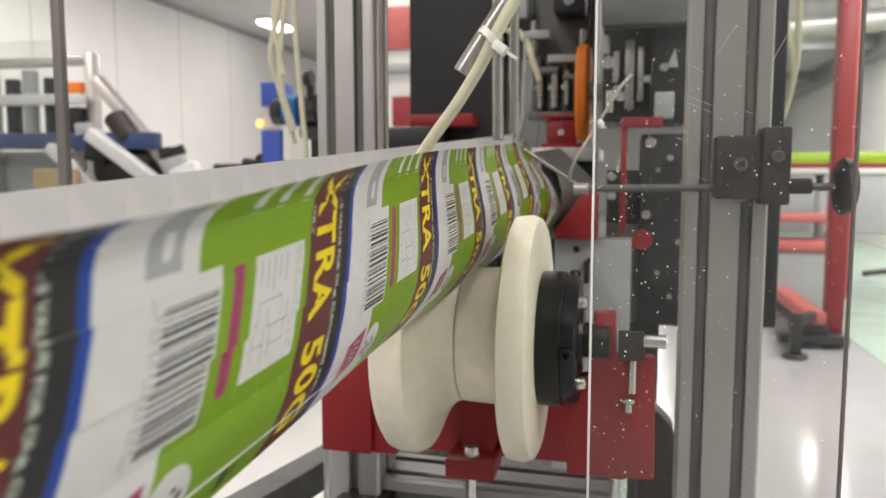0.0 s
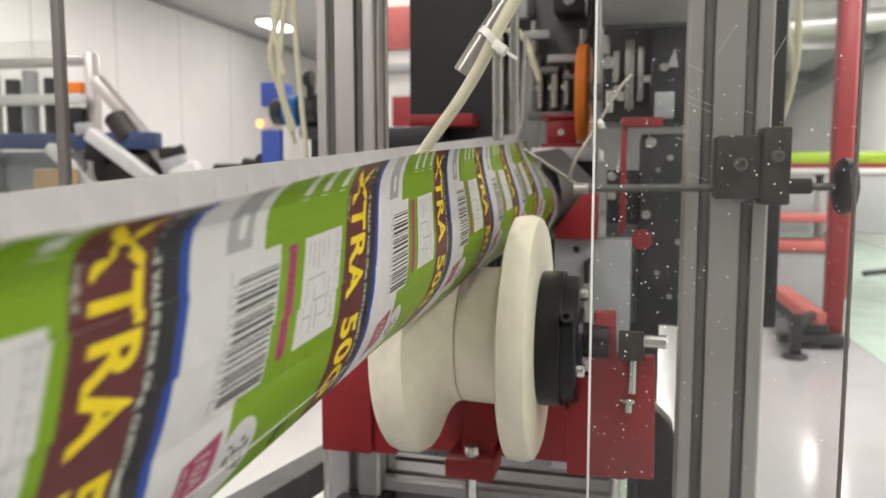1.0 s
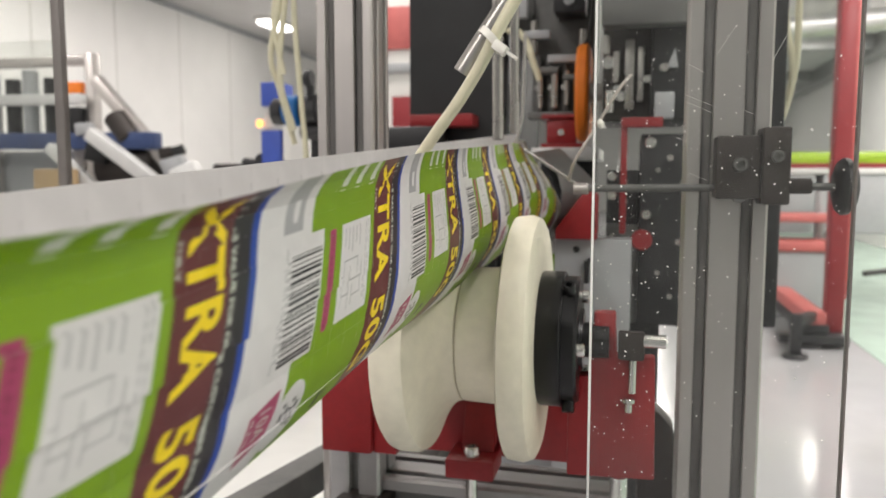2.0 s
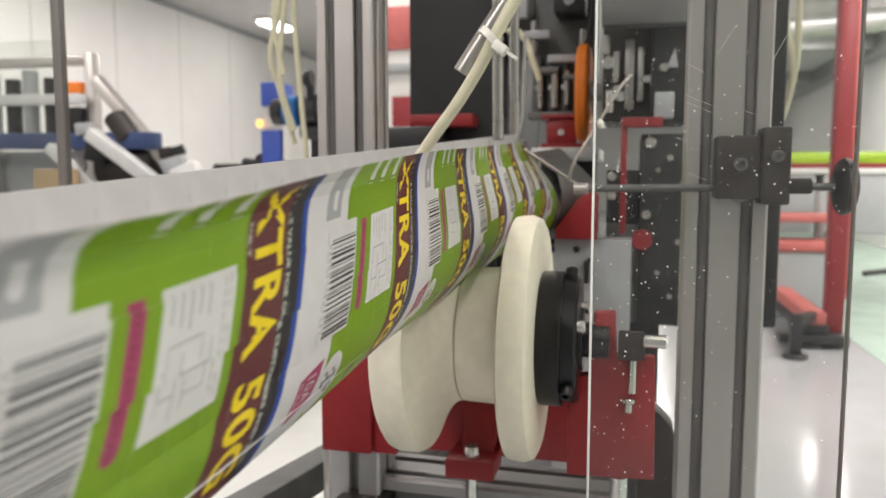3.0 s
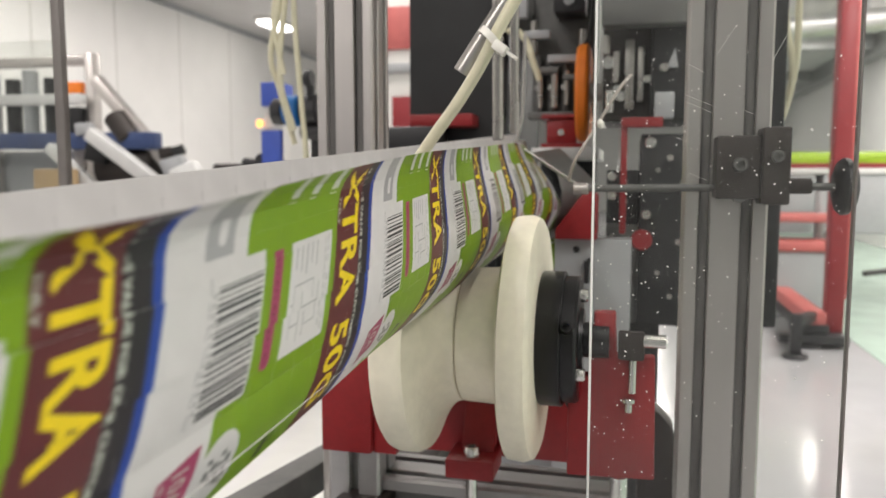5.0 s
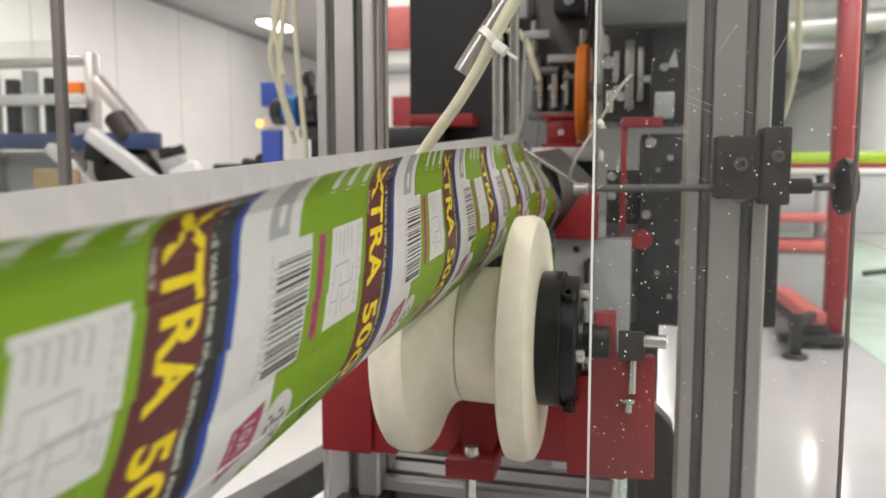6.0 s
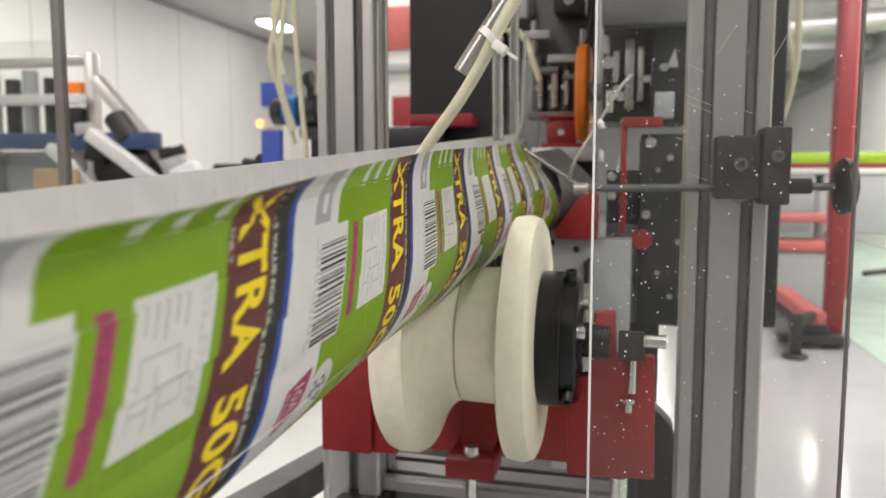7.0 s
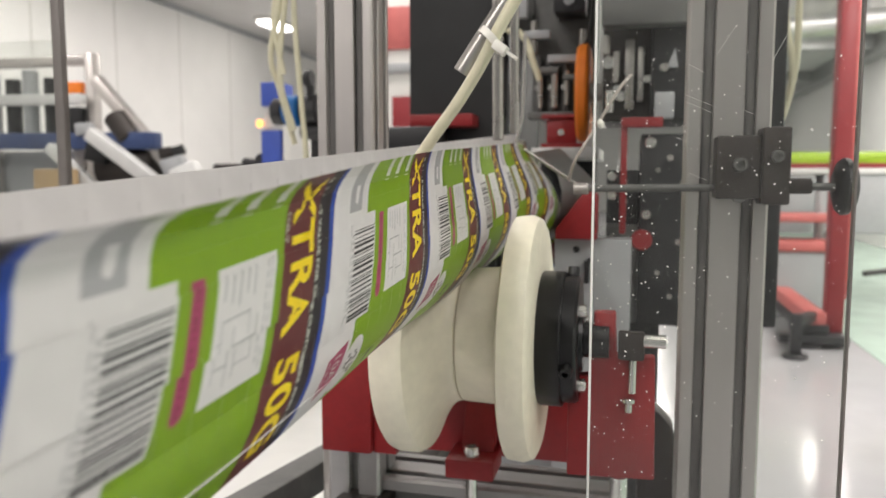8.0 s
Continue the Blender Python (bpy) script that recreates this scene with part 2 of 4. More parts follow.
def screw(p, way, r, h, bm=None):
    """A socket-head cap screw: a round head with a recessed socket."""
    m = Matrix.Translation(p) @ Vector(way).to_track_quat("X", "Z").to_matrix().to_4x4()
    return lathe([(0, 0), (0, r), (h * 0.85, r), (h, r * 0.88), (h, r * 0.5), (h * 0.45, r * 0.5), (h * 0.45, 0)], 18, m, bm)

# ---------------------------------------------------------------- the room


def build_room():
    structure("floor", box(-5.75, 3.85, -4.0, 24.2, -0.12, 0.0, 0), M_FLOOR, "glossy grey epoxy factory floor", "floor")
    structure("ground_walkway", box(1.40, 3.69, -3.84, 24.0, 0.0, 0.004, 0), M_GREENFLOOR, "pale green painted walkway on the floor", "walkway")
    structure("ceiling", box(-5.75, 3.85, -4.0, 24.2, 3.2, 3.32, 0), M_CEIL, "pale grey panelled factory ceiling", "ceiling")
    structure("wall_west", box(-5.75, -5.6, -4.0, 24.2, 0, 3.2, 0), M_WALL, "white insulated panel wall", "wall")
    structure("wall_east", box(3.7, 3.85, -4.0, 24.2, 0, 3.2, 0), M_WALL, "white insulated panel wall", "wall")
    structure("wall_north", box(-5.6, 3.7, 24.05, 24.2, 0, 3.2, 0), M_WALL, "white insulated panel wall", "wall")
    # unseen wall behind the camera, grey so it throws back less light
    structure("wall_south", box(-5.6, 3.7, -4.0, -3.85, 0, 3.2, 0), M_GREYBOX, "unseen grey wall behind the camera, dimming bounced light", "wall")
    for y in (1.2, 2.4, 3.6, 4.8, 6.0, 7.2, 8.4, 9.6, 10.8, 12.0, 13.2):
        structure("trim", box(-5.603, -5.597, y - 0.006, y + 0.006, 0, 3.2, 0), M_JOINT, "grey joint strip between wall panels", "trim")
    structure("trim", box(-5.6, -5.55, -3.85, 24.04, 3.14, 3.2, 0.004), M_GREYBOX, "grey cove strip under the ceiling", "trim")
    structure("trim", box(3.45, 3.7, -3.85, 24.04, 2.92, 3.2, 0.01), M_DUCT, "grey steel beam along the ceiling edge", "trim")
    for y in (6.0, 9.0, 12.5, 16.5):
        structure("trim", box(0.3, 3.44, y, y + 0.22, 3.0, 3.2, 0.01), M_DUCT, "grey steel ceiling beam", "trim")


def ceiling_lamp(x, y):
    t = thing("ceiling_lamp", "white fluorescent batten lamp under the ceiling, some added as fill", "lamp", (x, y, 3.1), "ceiling lamps")
    part("lamp_body", box(-0.15, 0.15, -0.75, 0.75, 0.045, 0.1, 0.008), M_WHITEPL, t)
    part("diffuser", box(-0.12, 0.12, -0.72, 0.72, 0.0, 0.045, 0.012), M_GLOW, t, "glowing white diffuser")
    return t


build_room()
lamp = ceiling_lamp(-4.2, 1.0)
# (-2.6, -2.9), (0.5, -0.6), (3.1, 8.8) are fixtures added for the unseen fill
for lx, ly in ((-4.2, 5.2), (-1.2, -1.5), (-1.2, 2.6), (-1.2, 7.0), (1.9, -1.0), (1.9, 3.6), (2.72, 11.2), (-2.6, -2.9), (0.5, -0.6), (-3.4, 8.5), (3.0, 5.4), (3.1, 8.8), (0.5, 13.0), (0.5, 18.0)):
    copy_thing(lamp, pose(lx, ly, 3.1))

t_ = thing("ceiling_lamp", "short white lamp glowing high beside the wall", "lamp", (-4.80, 9.45, 3.1), "ceiling lamps")
part("lamp_body", box(-0.14, 0.14, -0.34, 0.34, 0.045, 0.1, 0.008), M_WHITEPL, t_)
part("diffuser", box(-0.11, 0.11, -0.31, 0.31, 0.0, 0.045, 0.012), M_GLOW, t_, "glowing white diffuser")

# ---------------------------------------------------------------- the roller and its bracket
ROLLER = Vector((-0.113, 0.505, 0.940))


def build_roller():
    t = thing("grooved_roller", "cream polyurethane grooved roller with black hub under film", "roller", ROLLER)
    left = [(-0.0445, 0.0), (-0.0445, 0.060), (-0.0445, 0.080), (-0.042, 0.0832), (-0.038, 0.0846), (-0.027, 0.0846), (-0.0225, 0.082)]
    left += [(-0.0225 + 0.0235 * k / 10, 0.082 - 0.035 * math.sin(math.pi / 2 * k / 10) ** 0.9) for k in range(1, 11)]
    left += [(0.0016, 0.0464), (0.0019, 0.040), (0.0019, 0)]
    part("left_half", lathe(left, 96), M_RUBBER, t)
    right = [(0.0025, 0), (0.0025, 0.040), (0.0028, 0.0464), (0.004, 0.047), (0.028, 0.048), (0.033, 0.051), (0.0345, 0.056), (0.035, 0.080), (0.0365, 0.0835), (0.040, 0.0840), (0.047, 0.0846), (0.0525, 0.0822), (0.0545, 0.078), (0.0545, 0.030), (0.0545, 0)]
    part("right_half", lathe(right, 96), M_RUBBER, t)
    part("seam", lathe([(0.0019, 0), (0.0019, 0.0455), (0.0025, 0.0455), (0.0025, 0)], 64), M_SEAM, t)
    hub = part("hub", lathe([(0.0545, 0), (0.0545, 0.0455), (0.0555, 0.0462), (0.0695, 0.0462), (0.0702, 0.0455), (0.0702, 0.0432), (0.0785, 0.0432), (0.0805, 0.0415), (0.0805, 0.022), (0.083, 0.021), (0.083, 0.012), (0.100, 0.012), (0.100, 0)], 72), M_HUB, t, "black anodised clamping hub")
    for k in range(3):
        a = 2 * math.pi * k / 3
        way = Vector((0, math.cos(a), math.sin(a)))
        p = Vector((0.0745, 0, 0)) + way * 0.0415
        part("set_screw", screw(p, way, 0.0042, 0.0085), M_HUB, hub, "dark set screw")
        q = Vector((0.0805, 0, 0)) + 0.031 * Vector((0, math.cos(a + 1.0), math.sin(a + 1.0)))
        part("cap_screw", screw(q, (1, 0, 0), 0.0045, 0.005), M_BOLT, hub, "steel cap screw")
    return t


def build_bracket():
    t = thing("roller_bracket", "red powder-coated steel roller bracket bolted to rail", "bracket", (-0.12, 0.56, 0.80))
    o = Vector((-0.12, 0.56, 0.80))

    def bx(x0, x1, y0, y1, z0, z1, bv=0.0015):
        return box(x0 - o.x, x1 - o.x, y0 - o.y, y1 - o.y, z0 - o.z, z1 - o.z, bv)

    part("cross_bar", bx(-0.245, 0.02, 0.575, 0.60, 0.824, 0.875), M_RED, t)
    part("end_block", bx(-0.243, -0.200, 0.545, 0.5745, 0.827, 0.912, 0.002), M_RED, t)
    part("gusset", prism([(-0.200 - o.x, 0.827 - o.z), (-0.180 - o.x, 0.827 - o.z), (-0.2 - o.x, 0.905 - o.z)], 0.55 - o.y, 0.5745 - o.y, 0.001), M_RED, t)
    part("pad", bx(-0.056, -0.036, 0.572, 0.596, 0.8755, 0.884), M_WHITEPL, t, "white plastic pad")
    foot = part("foot", bx(-0.136, -0.098, 0.535, 0.5745, 0.8185, 0.834), M_RED, t)
    part("foot_web", prism([(0.5745 - o.y, 0.834 - o.z), (0.556 - o.y, 0.834 - o.z), (0.5745 - o.y, 0.868 - o.z)], -0.128 - o.x, -0.102 - o.x, 0.001, axis="x"), M_RED, t)
    part("bolt", screw(Vector((-0.117, 0.546, 0.834)) - o, (0, 0, 1), 0.0062, 0.008), M_BOLT, foot, "zinc socket bolt")
    part("stud", rod(Vector((-0.117, 0.546, 0.755)) - o, Vector((-0.117, 0.546, 0.8185)) - o, 0.0045), M_BOLT, foot, "zinc threaded stud")
    return t


def build_side_plate():
    o = Vector((-0.01, 0.5, 0.845))
    t = thing("adjuster_plate", "red powder-coated bearing plate with adjusting screws", "bracket", o)
    out = [(-0.030, 0.0), (0.0285, 0.002), (0.027, 0.086), (0.001, 0.0845), (0.001, 0.115), (-0.0135, 0.115), (-0.0145, 0.070), (-0.030, 0.070)]
    part("plate", prism(out, 0, 0.012, 0.0012), M_RED, t)
    b = box(0.003, 0.020, -0.008, 0.0, 0.085, 0.104, 0.0015)
    part("bearing_block", b, M_GUN, t, "dark steel bearing block")
    part("adjusting_screw", rod((0.0185, -0.004, 0.098), (0.034, -0.004, 0.098), 0.0044), M_BOLT, t, "bright hexagon adjusting screw")
    b = rod((0.0125, -0.0035, 0.062), (0.0125, -0.0035, 0.085), 0.0028)
    part("clamp_screw", b, M_BOLT, t, "bright clamp screw")
    b = rod((0.0105, -0.003, 0.0485), (0.0105, -0.003, 0.056), 0.0026)
    rod((0.0105, -0.003, 0.055), (0.0105, -0.003, 0.0585), 0.0046, bm=b)
    part("lock_screw", b, M_BOLT, t, "bright lock screw")
    return t


roller = build_roller()
build_bracket()
build_side_plate()

# ---------------------------------------------------------------- aluminium machine frame


def build_frame():
    t = thing("machine_frame", "slotted aluminium profile machine frame with posts and rails", "machine frame", (-0.1, 0.66, 0.0))
    o = Vector((-0.1, 0.66, 0))
    b = profile_post(0.053, 0.046, 2, 2, -0.251 - o.x, 0.647 - o.y, 0.0, 2.3)
    part("left_post", b, M_ALU, t)
    b = profile_post(0.064, 0.032, 2, 1, 0.072 - o.x, 0.645 - o.y, 0.0, 2.3)
    part("right_post", b, M_ALU, t)
    # dark strips laid in the slots paint the shade of their depth
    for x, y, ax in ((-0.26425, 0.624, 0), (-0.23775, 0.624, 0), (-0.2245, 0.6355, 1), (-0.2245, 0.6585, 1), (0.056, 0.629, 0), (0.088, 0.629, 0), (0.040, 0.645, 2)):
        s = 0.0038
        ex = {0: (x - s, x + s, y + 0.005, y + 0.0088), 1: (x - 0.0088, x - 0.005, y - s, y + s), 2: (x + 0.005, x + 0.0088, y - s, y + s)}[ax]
        part("slot_shade_strip", box(ex[0] - o.x, ex[1] - o.x, ex[2] - o.y, ex[3] - o.y, 0.01, 2.29, 0.0004), M_SLOT_SHADE, t, "dark strip painting the shade in the slot")
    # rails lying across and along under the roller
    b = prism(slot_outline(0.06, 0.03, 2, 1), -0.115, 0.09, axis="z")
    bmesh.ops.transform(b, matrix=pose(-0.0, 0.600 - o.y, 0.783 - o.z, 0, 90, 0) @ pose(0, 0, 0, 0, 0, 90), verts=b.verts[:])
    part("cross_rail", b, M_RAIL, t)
    part("long_rail", turned(box(-0.02, 0.02, -0.6, 0.55, -0.02, 0.02, 0.003), pose(-0.09, 0.05, 0.765, 0, 0, -9)), M_GUN, t, "dark long rail")
    part("long_rail", turned(box(-0.016, 0.016, -0.5, 0.5, -0.016, 0.016, 0.003), pose(-0.22, 0.0, 0.745, 0, 0, -12)), M_CAST, t, "dark long rail")
    part("post_foot", profile_post(0.045, 0.045, 1, 1, -0.122, -0.075, 0.746, 0.826), M_ALU_H, t, "pale slotted aluminium foot")
    part("foot_plate", box(-0.20, -0.11, -0.14, -0.045, 0.735, 0.745, 0.002), M_ALU_H, t, "aluminium foot plate")
    part("plate_stay_brace", prism([(0.110, 0.0), (0.168, 0.0), (0.160, 0.72), (0.142, 0.815), (0.128, 0.83), (0.110, 0.83)], 0.05, 0.08, 0.003), M_GUN, t, "dark steel brace")
    part("plate_stud", rod((0.095, -0.15, 0.70), (0.095, -0.15, 0.8445), 0.006), M_BOLT, t, "zinc stud")
    part("foot_knob", rod((-0.155, -0.10, 0.725), (-0.105, -0.10, 0.735), 0.018), M_BLACK, t, "black clamping knob")
    return t


build_frame()


def build_rod_assembly():
    o = Vector((0.09, 0.61, 1.03))
    t = thing("guide_rod_clamp", "steel guide rod in dark clamp with black knob", "rod clamp", o)
    part("guide_rod", rod(Vector((-0.045, 0.612, 1.0415)) - o, Vector((0.156, 0.612, 1.0435)) - o, 0.0030), M_CAST, t, "thin dull steel rod")
    part("knob", lathe([(0, 0), (0, 0.014), (0.002, 0.019), (0.005, 0.0215), (0.009, 0.021), (0.013, 0.016), (0.013, 0)], 40, Matrix.Translation(Vector((0.147, 0.612, 1.0435)) - o)), M_BLACK, t, "round black plastic knob")
    part("clamp_block", box(-0.029, 0.003, -0.012, 0.016, 0.004, 0.052, 0.002), M_GUN, t)
    part("clamp_jaw", box(0.003, 0.023, -0.016, 0.014, 0.000, 0.058, 0.002), M_GUN, t)
    part("clamp_lug", box(0.003, 0.040, -0.008, 0.012, 0.008, 0.020, 0.002), M_GUN, t)
    part("clamp_bolt", screw((-0.012, -0.012, 0.030), (0, -1, 0), 0.0055, 0.005), M_CAST, t, "dull cap screw")
    part("clamp_bolt", screw((-0.012, -0.006, 0.006), (0, -1, 0), 0.0050, 0.005), M_CAST, t, "dull cap screw")
    part("clamp_bolt", screw((0.013, -0.016, 0.036), (0, -1, 0), 0.0045, 0.005), M_CAST, t, "dull cap screw")
    part("rod_cap", rod((-0.137, 0.002, 0.0113), (-0.125, 0.002, 0.0115), 0.0048), M_ALU, t, "dull steel collar on the rod")
    return t


build_rod_assembly()

# ---------------------------------------------------------------- acrylic guards


def build_guards():
    t = thing("acrylic_guard", "clear scratched acrylic guard sheet speckled with dust", "guard", (0.04, 0.34, 0.8))
    o = Vector((0.04, 0.34, 0.8))
    pane = part("pane", box(-0.0165 - o.x, 0.0885 - o.x, -0.002, 0.002, -0.25, 0.62, 0), M_PLEXI, t)
    part("edge", box(-0.0178 - o.x, -0.0167 - o.x, -0.002, 0.002, -0.25, 0.62, 0.0003), M_EDGE, t, "bright polished edge")
    part("edge", box(0.0887 - o.x, 0.0897 - o.x, -0.002, 0.002, -0.25, 0.62, 0.0003), M_EDGE_GREY, t, "dark sheet edge")
    rnd = random.Random(5)
    specks = bmesh.new()
    for k in range(560):
        x, z = rnd.uniform(-0.016, 0.088), rnd.betavariate(2.2, 2.0) * 0.25 + 0.885
        if rnd.random() < 0.45:
            x = -0.016 + abs(rnd.gauss(0, 0.022))
        r = rnd.choice((0.0001, 0.00012, 0.00014, 0.00016, 0.0002, 0.00028, 0.0004)) * rnd.uniform(0.7, 1.1)
        b = bmesh.new()
        bmesh.ops.create_icosphere(b, subdivisions=1, radius=1)
        turned(b, Matrix.Translation((min(x, 0.088) - o.x, -0.0022, z - o.z)) @ Euler((0, rnd.uniform(0, 3), 0)).to_matrix().to_4x4() @ Matrix.Diagonal((r * rnd.uniform(1, 1.8), 0.0001, r, 1)), specks)
    d = part("dust", specks, M_DUST, t, "white dust specks and droplets")
    d["kind"] = "stuff"
    sc = bmesh.new()
    for k in range(16):
        x, z = rnd.uniform(0.015, 0.085), rnd.uniform(1.05, 1.16)
        L, a = rnd.uniform(0.004, 0.014), radians(rnd.choice((-40, -25, -30, 60, 8)) + rnd.uniform(-8, 8))
        p = Vector((x - o.x, -0.0021, z - o.z))
        rod(p, p + Vector((math.cos(a), 0, math.sin(a))) * L, 0.00006, 5, sc)
    s2 = part("scratches", sc, M_DUST, t, "fine pale scratches")
    s2["kind"] = "stuff"
    # the guard behind the film, with its grey end trim
    g = thing("acrylic_guard", "clear acrylic guard sheet with grey edge trim", "guard", (-0.5, 0.60, 0.9))
    part("pane", box(-0.55, -0.034, -0.002, 0.002, -0.4, 0.5, 0), M_PLEXI, g)
    part("edge_trim", box(-0.034, -0.024, -0.004, 0.004, -0.4, 0.5, 0.001), M_EDGE_GREY, g, "grey edge trim")
    part("stand_post", box(-0.62, -0.56, -0.03, 0.03, -0.9, 0.5, 0.003), M_ALU, g, "aluminium post")
    part("stand_arm", box(-0.56, -0.55, -0.01, 0.01, -0.4, 0.5, 0.001), M_EDGE_GREY, g)
    part("lower_pane", box(-0.55, -0.038, 0.003, 0.006, -0.4, 0.281, 0), M_PLEXI, g)


build_guards()

# ---------------------------------------------------------------- air nozzle


def build_nozzle():
    o = Vector((-0.088, 0.45, 1.13))
    t = thing("air_nozzle", "steel tube with cream air hose strapped by white tie", "air nozzle", o)
    a, b_ = Vector((-0.1035, 0.45, 1.114)), Vector((-0.052, 0.45, 1.190))
    w = (b_ - a).normalized()
    L = (b_ - a).length
    m = Matrix.Translation(a - o) @ w.to_track_quat("X", "Z").to_matrix().to_4x4()
    part("steel_tube", lathe([(0.02, 0), (0.02, 0.0038), (0.0, 0.0038), (0, 0.0055), (0.0006, 0.0060), (L, 0.0060), (L, 0)], 32, m), M_STEEL, t, "brushed steel tube")
    pts = [(-0.150, 0.462, 1.040), (-0.126, 0.455, 1.072), (-0.106, 0.449, 1.096), (-0.0905, 0.444, 1.118), (-0.0795, 0.4405, 1.137), (-0.066, 0.441, 1.160), (-0.047, 0.443, 1.19)]
    part("air_hose", hose([Vector(p) - o for p in pts], 0.0038), M_HOSE, t, "cream plastic air hose")
    c = a + w * 0.026 + Vector((0.004, -0.004, -0.003))
    mt = Matrix.Translation(c - o) @ w.to_track_quat("X", "Z").to_matrix().to_4x4() @ pose(0, 0, 0, 0, 12, 8)
    ring = bmesh.new()
    n = 40
    loops = []
    for k in range(n):
        an = 2 * math.pi * k / n
        rr = (0.0118 * math.cos(an), 0.0090 * math.sin(an))
        loops.append([ring.verts.new(mt @ Vector((xx, rr[0] * s_, rr[1] * s_))) for xx, s_ in ((-0.0023, 1), (0.0023, 1), (0.0023, 0.88), (-0.0023, 0.88))])
    for k in range(n):
        p, q = loops[k], loops[(k + 1) % n]
        for e in range(4):
            ring.faces.new((p[e], p[(e + 1) % 4], q[(e + 1) % 4], q[e]))
    part("tie_strap", ring, M_TIE, t, "white nylon cable tie")
    b = turned(box(-0.0045, 0.0045, -0.004, 0.004, -0.003, 0.003, 0.001), Matrix.Translation(Vector((-0.0775, 0.437, 1.126)) - o) @ pose(0, 0, 0, 0, 35, 0))
    turned(box(0.0045, 0.012, -0.0022, 0.0022, -0.0008, 0.0012, 0.0004), Matrix.Translation(Vector((-0.0775, 0.437, 1.126)) - o) @ pose(0, 0, 0, 0, 35, 0), b)
    part("tie_head", b, M_TIE, t, "nylon tie head with cut tail")


build_nozzle()

# ---------------------------------------------------------------- machinery behind the roller


def build_collar():
    o = Vector((-0.124, 0.975, 1.0))
    t = thing("forming_collar", "bent grey steel forming collar at the film inlet", "forming collar", o)
    near = [(-0.002, 0.080), (0.018, 0.073), (0.034, 0.058), (0.041, 0.035), (0.040, 0.010), (0.030, -0.012), (0.012, -0.024), (-0.015, -0.026), (-0.045, -0.020)]
    far = [(0.022, 0.086), (0.045, 0.066), (0.066, 0.045), (0.074, 0.036), (0.070, 0.010), (0.050, -0.014), (0.025, -0.028), (-0.010, -0.032), (-0.05, -0.025)]
    b = bmesh.new()
    rows = []
    for pts, y in ((near, -0.075), (far, -0.03), ([(x + 0.006, z + 0.004) for x, z in far], 0.02)):
        rows.append([b.verts.new((x, y, z)) for x, z in pts])
    for r0, r1 in zip(rows, rows[1:]):
        for k in range(len(r0) - 1):
            b.faces.new((r0[k], r0[k + 1], r1[k + 1], r1[k]))
    bmesh.ops.solidify(b, geom=b.faces[:], thickness=0.0015)
    part("shoulder", b, M_COLLAR, t)
    pts = [(-0.115, 0.80, 1.205), (-0.117, 0.80, 1.12), (-0.124, 0.80, 1.086), (-0.112, 0.80, 1.079), (-0.085, 0.80, 1.061), (-0.052, 0.80, 1.040), (-0.040, 0.80, 1.038)]
    part("guide_wire", hose([Vector(p) - o for p in pts], 0.0018), M_STEEL, t, "bent steel guide wire")
    part("upright_rod", rod(Vector((-0.147, 0.82, 1.092)) - o, Vector((-0.150, 0.82, 1.42)) - o, 0.006), M_STEEL, t, "steel upright rod")
    part("upright_rod", rod(Vector((-0.130, 0.83, 1.100)) - o, Vector((-0.133, 0.83, 1.42)) - o, 0.005), M_STEEL, t, "steel upright rod")
    part("plough", prism([(-0.008, 0.094), (-0.001, 0.094), (0.006, 0.075), (-0.004, 0.070), (-0.016, 0.088)], -0.115, -0.10, 0.0008), M_STEEL, t, "small steel folding plough")
    return t


def build_inlet_block():
    o = Vector((-0.06, 0.88, 0.0))
    t = thing("inlet_stand", "grey steel inlet stand with red wedge bracket", "stand", o)
    part("column", box(-0.030, 0.060, 0.012, 0.05, 0.0, 0.978, 0.002), M_GREYBOX, t)
    part("base_cabinet", box(-0.14, 0.060, 0.051, 0.09, 0.0, 0.87, 0.002), M_GREYBOX, t)
    part("wedge", prism([(-0.028, 0.978), (0.020, 0.978), (0.020, 1.030), (0.014, 1.036), (0.006, 1.036), (-0.028, 0.990)], -0.002, 0.045, 0.001), M_RED, t, "red wedge bracket")
    part("hole_plug", screw((-0.004, 0.012, 0.965), (0, -1, 0), 0.004, 0.002), M_BLACK, t)
    part("hole_plug", screw((0.012, 0.012, 0.952), (0, -1, 0), 0.003, 0.002), M_BLACK, t)
    part("latch", box(0.006, 0.012, 0.004, 0.012, 0.925, 0.952, 0.001), M_BLACK, t, "black latch")
    return t


def build_cabinet():
    o = Vector((-0.28, 1.14, 0.0))
    t = thing("control_cabinet", "tall charcoal steel machine cabinet", "cabinet", o)
    part("body", box(-0.068, 0.075, 0.0, 0.5, 0.0, 2.0, 0.004), M_DARK, t)
    part("seam_strip", box(0.0755, 0.078, 0.02, 0.04, 0.3, 1.95, 0.0005), M_BLACK, t)
    part("black_box", box(-0.105, -0.005, -0.07, -0.001, 1.092, 1.127, 0.003), M_BLACK, t, "black sensor box")
    part("red_bar", box(-0.052, 0.045, -0.05, -0.001, 1.128, 1.146, 0.002), M_RED, t, "red painted bar")
    return t


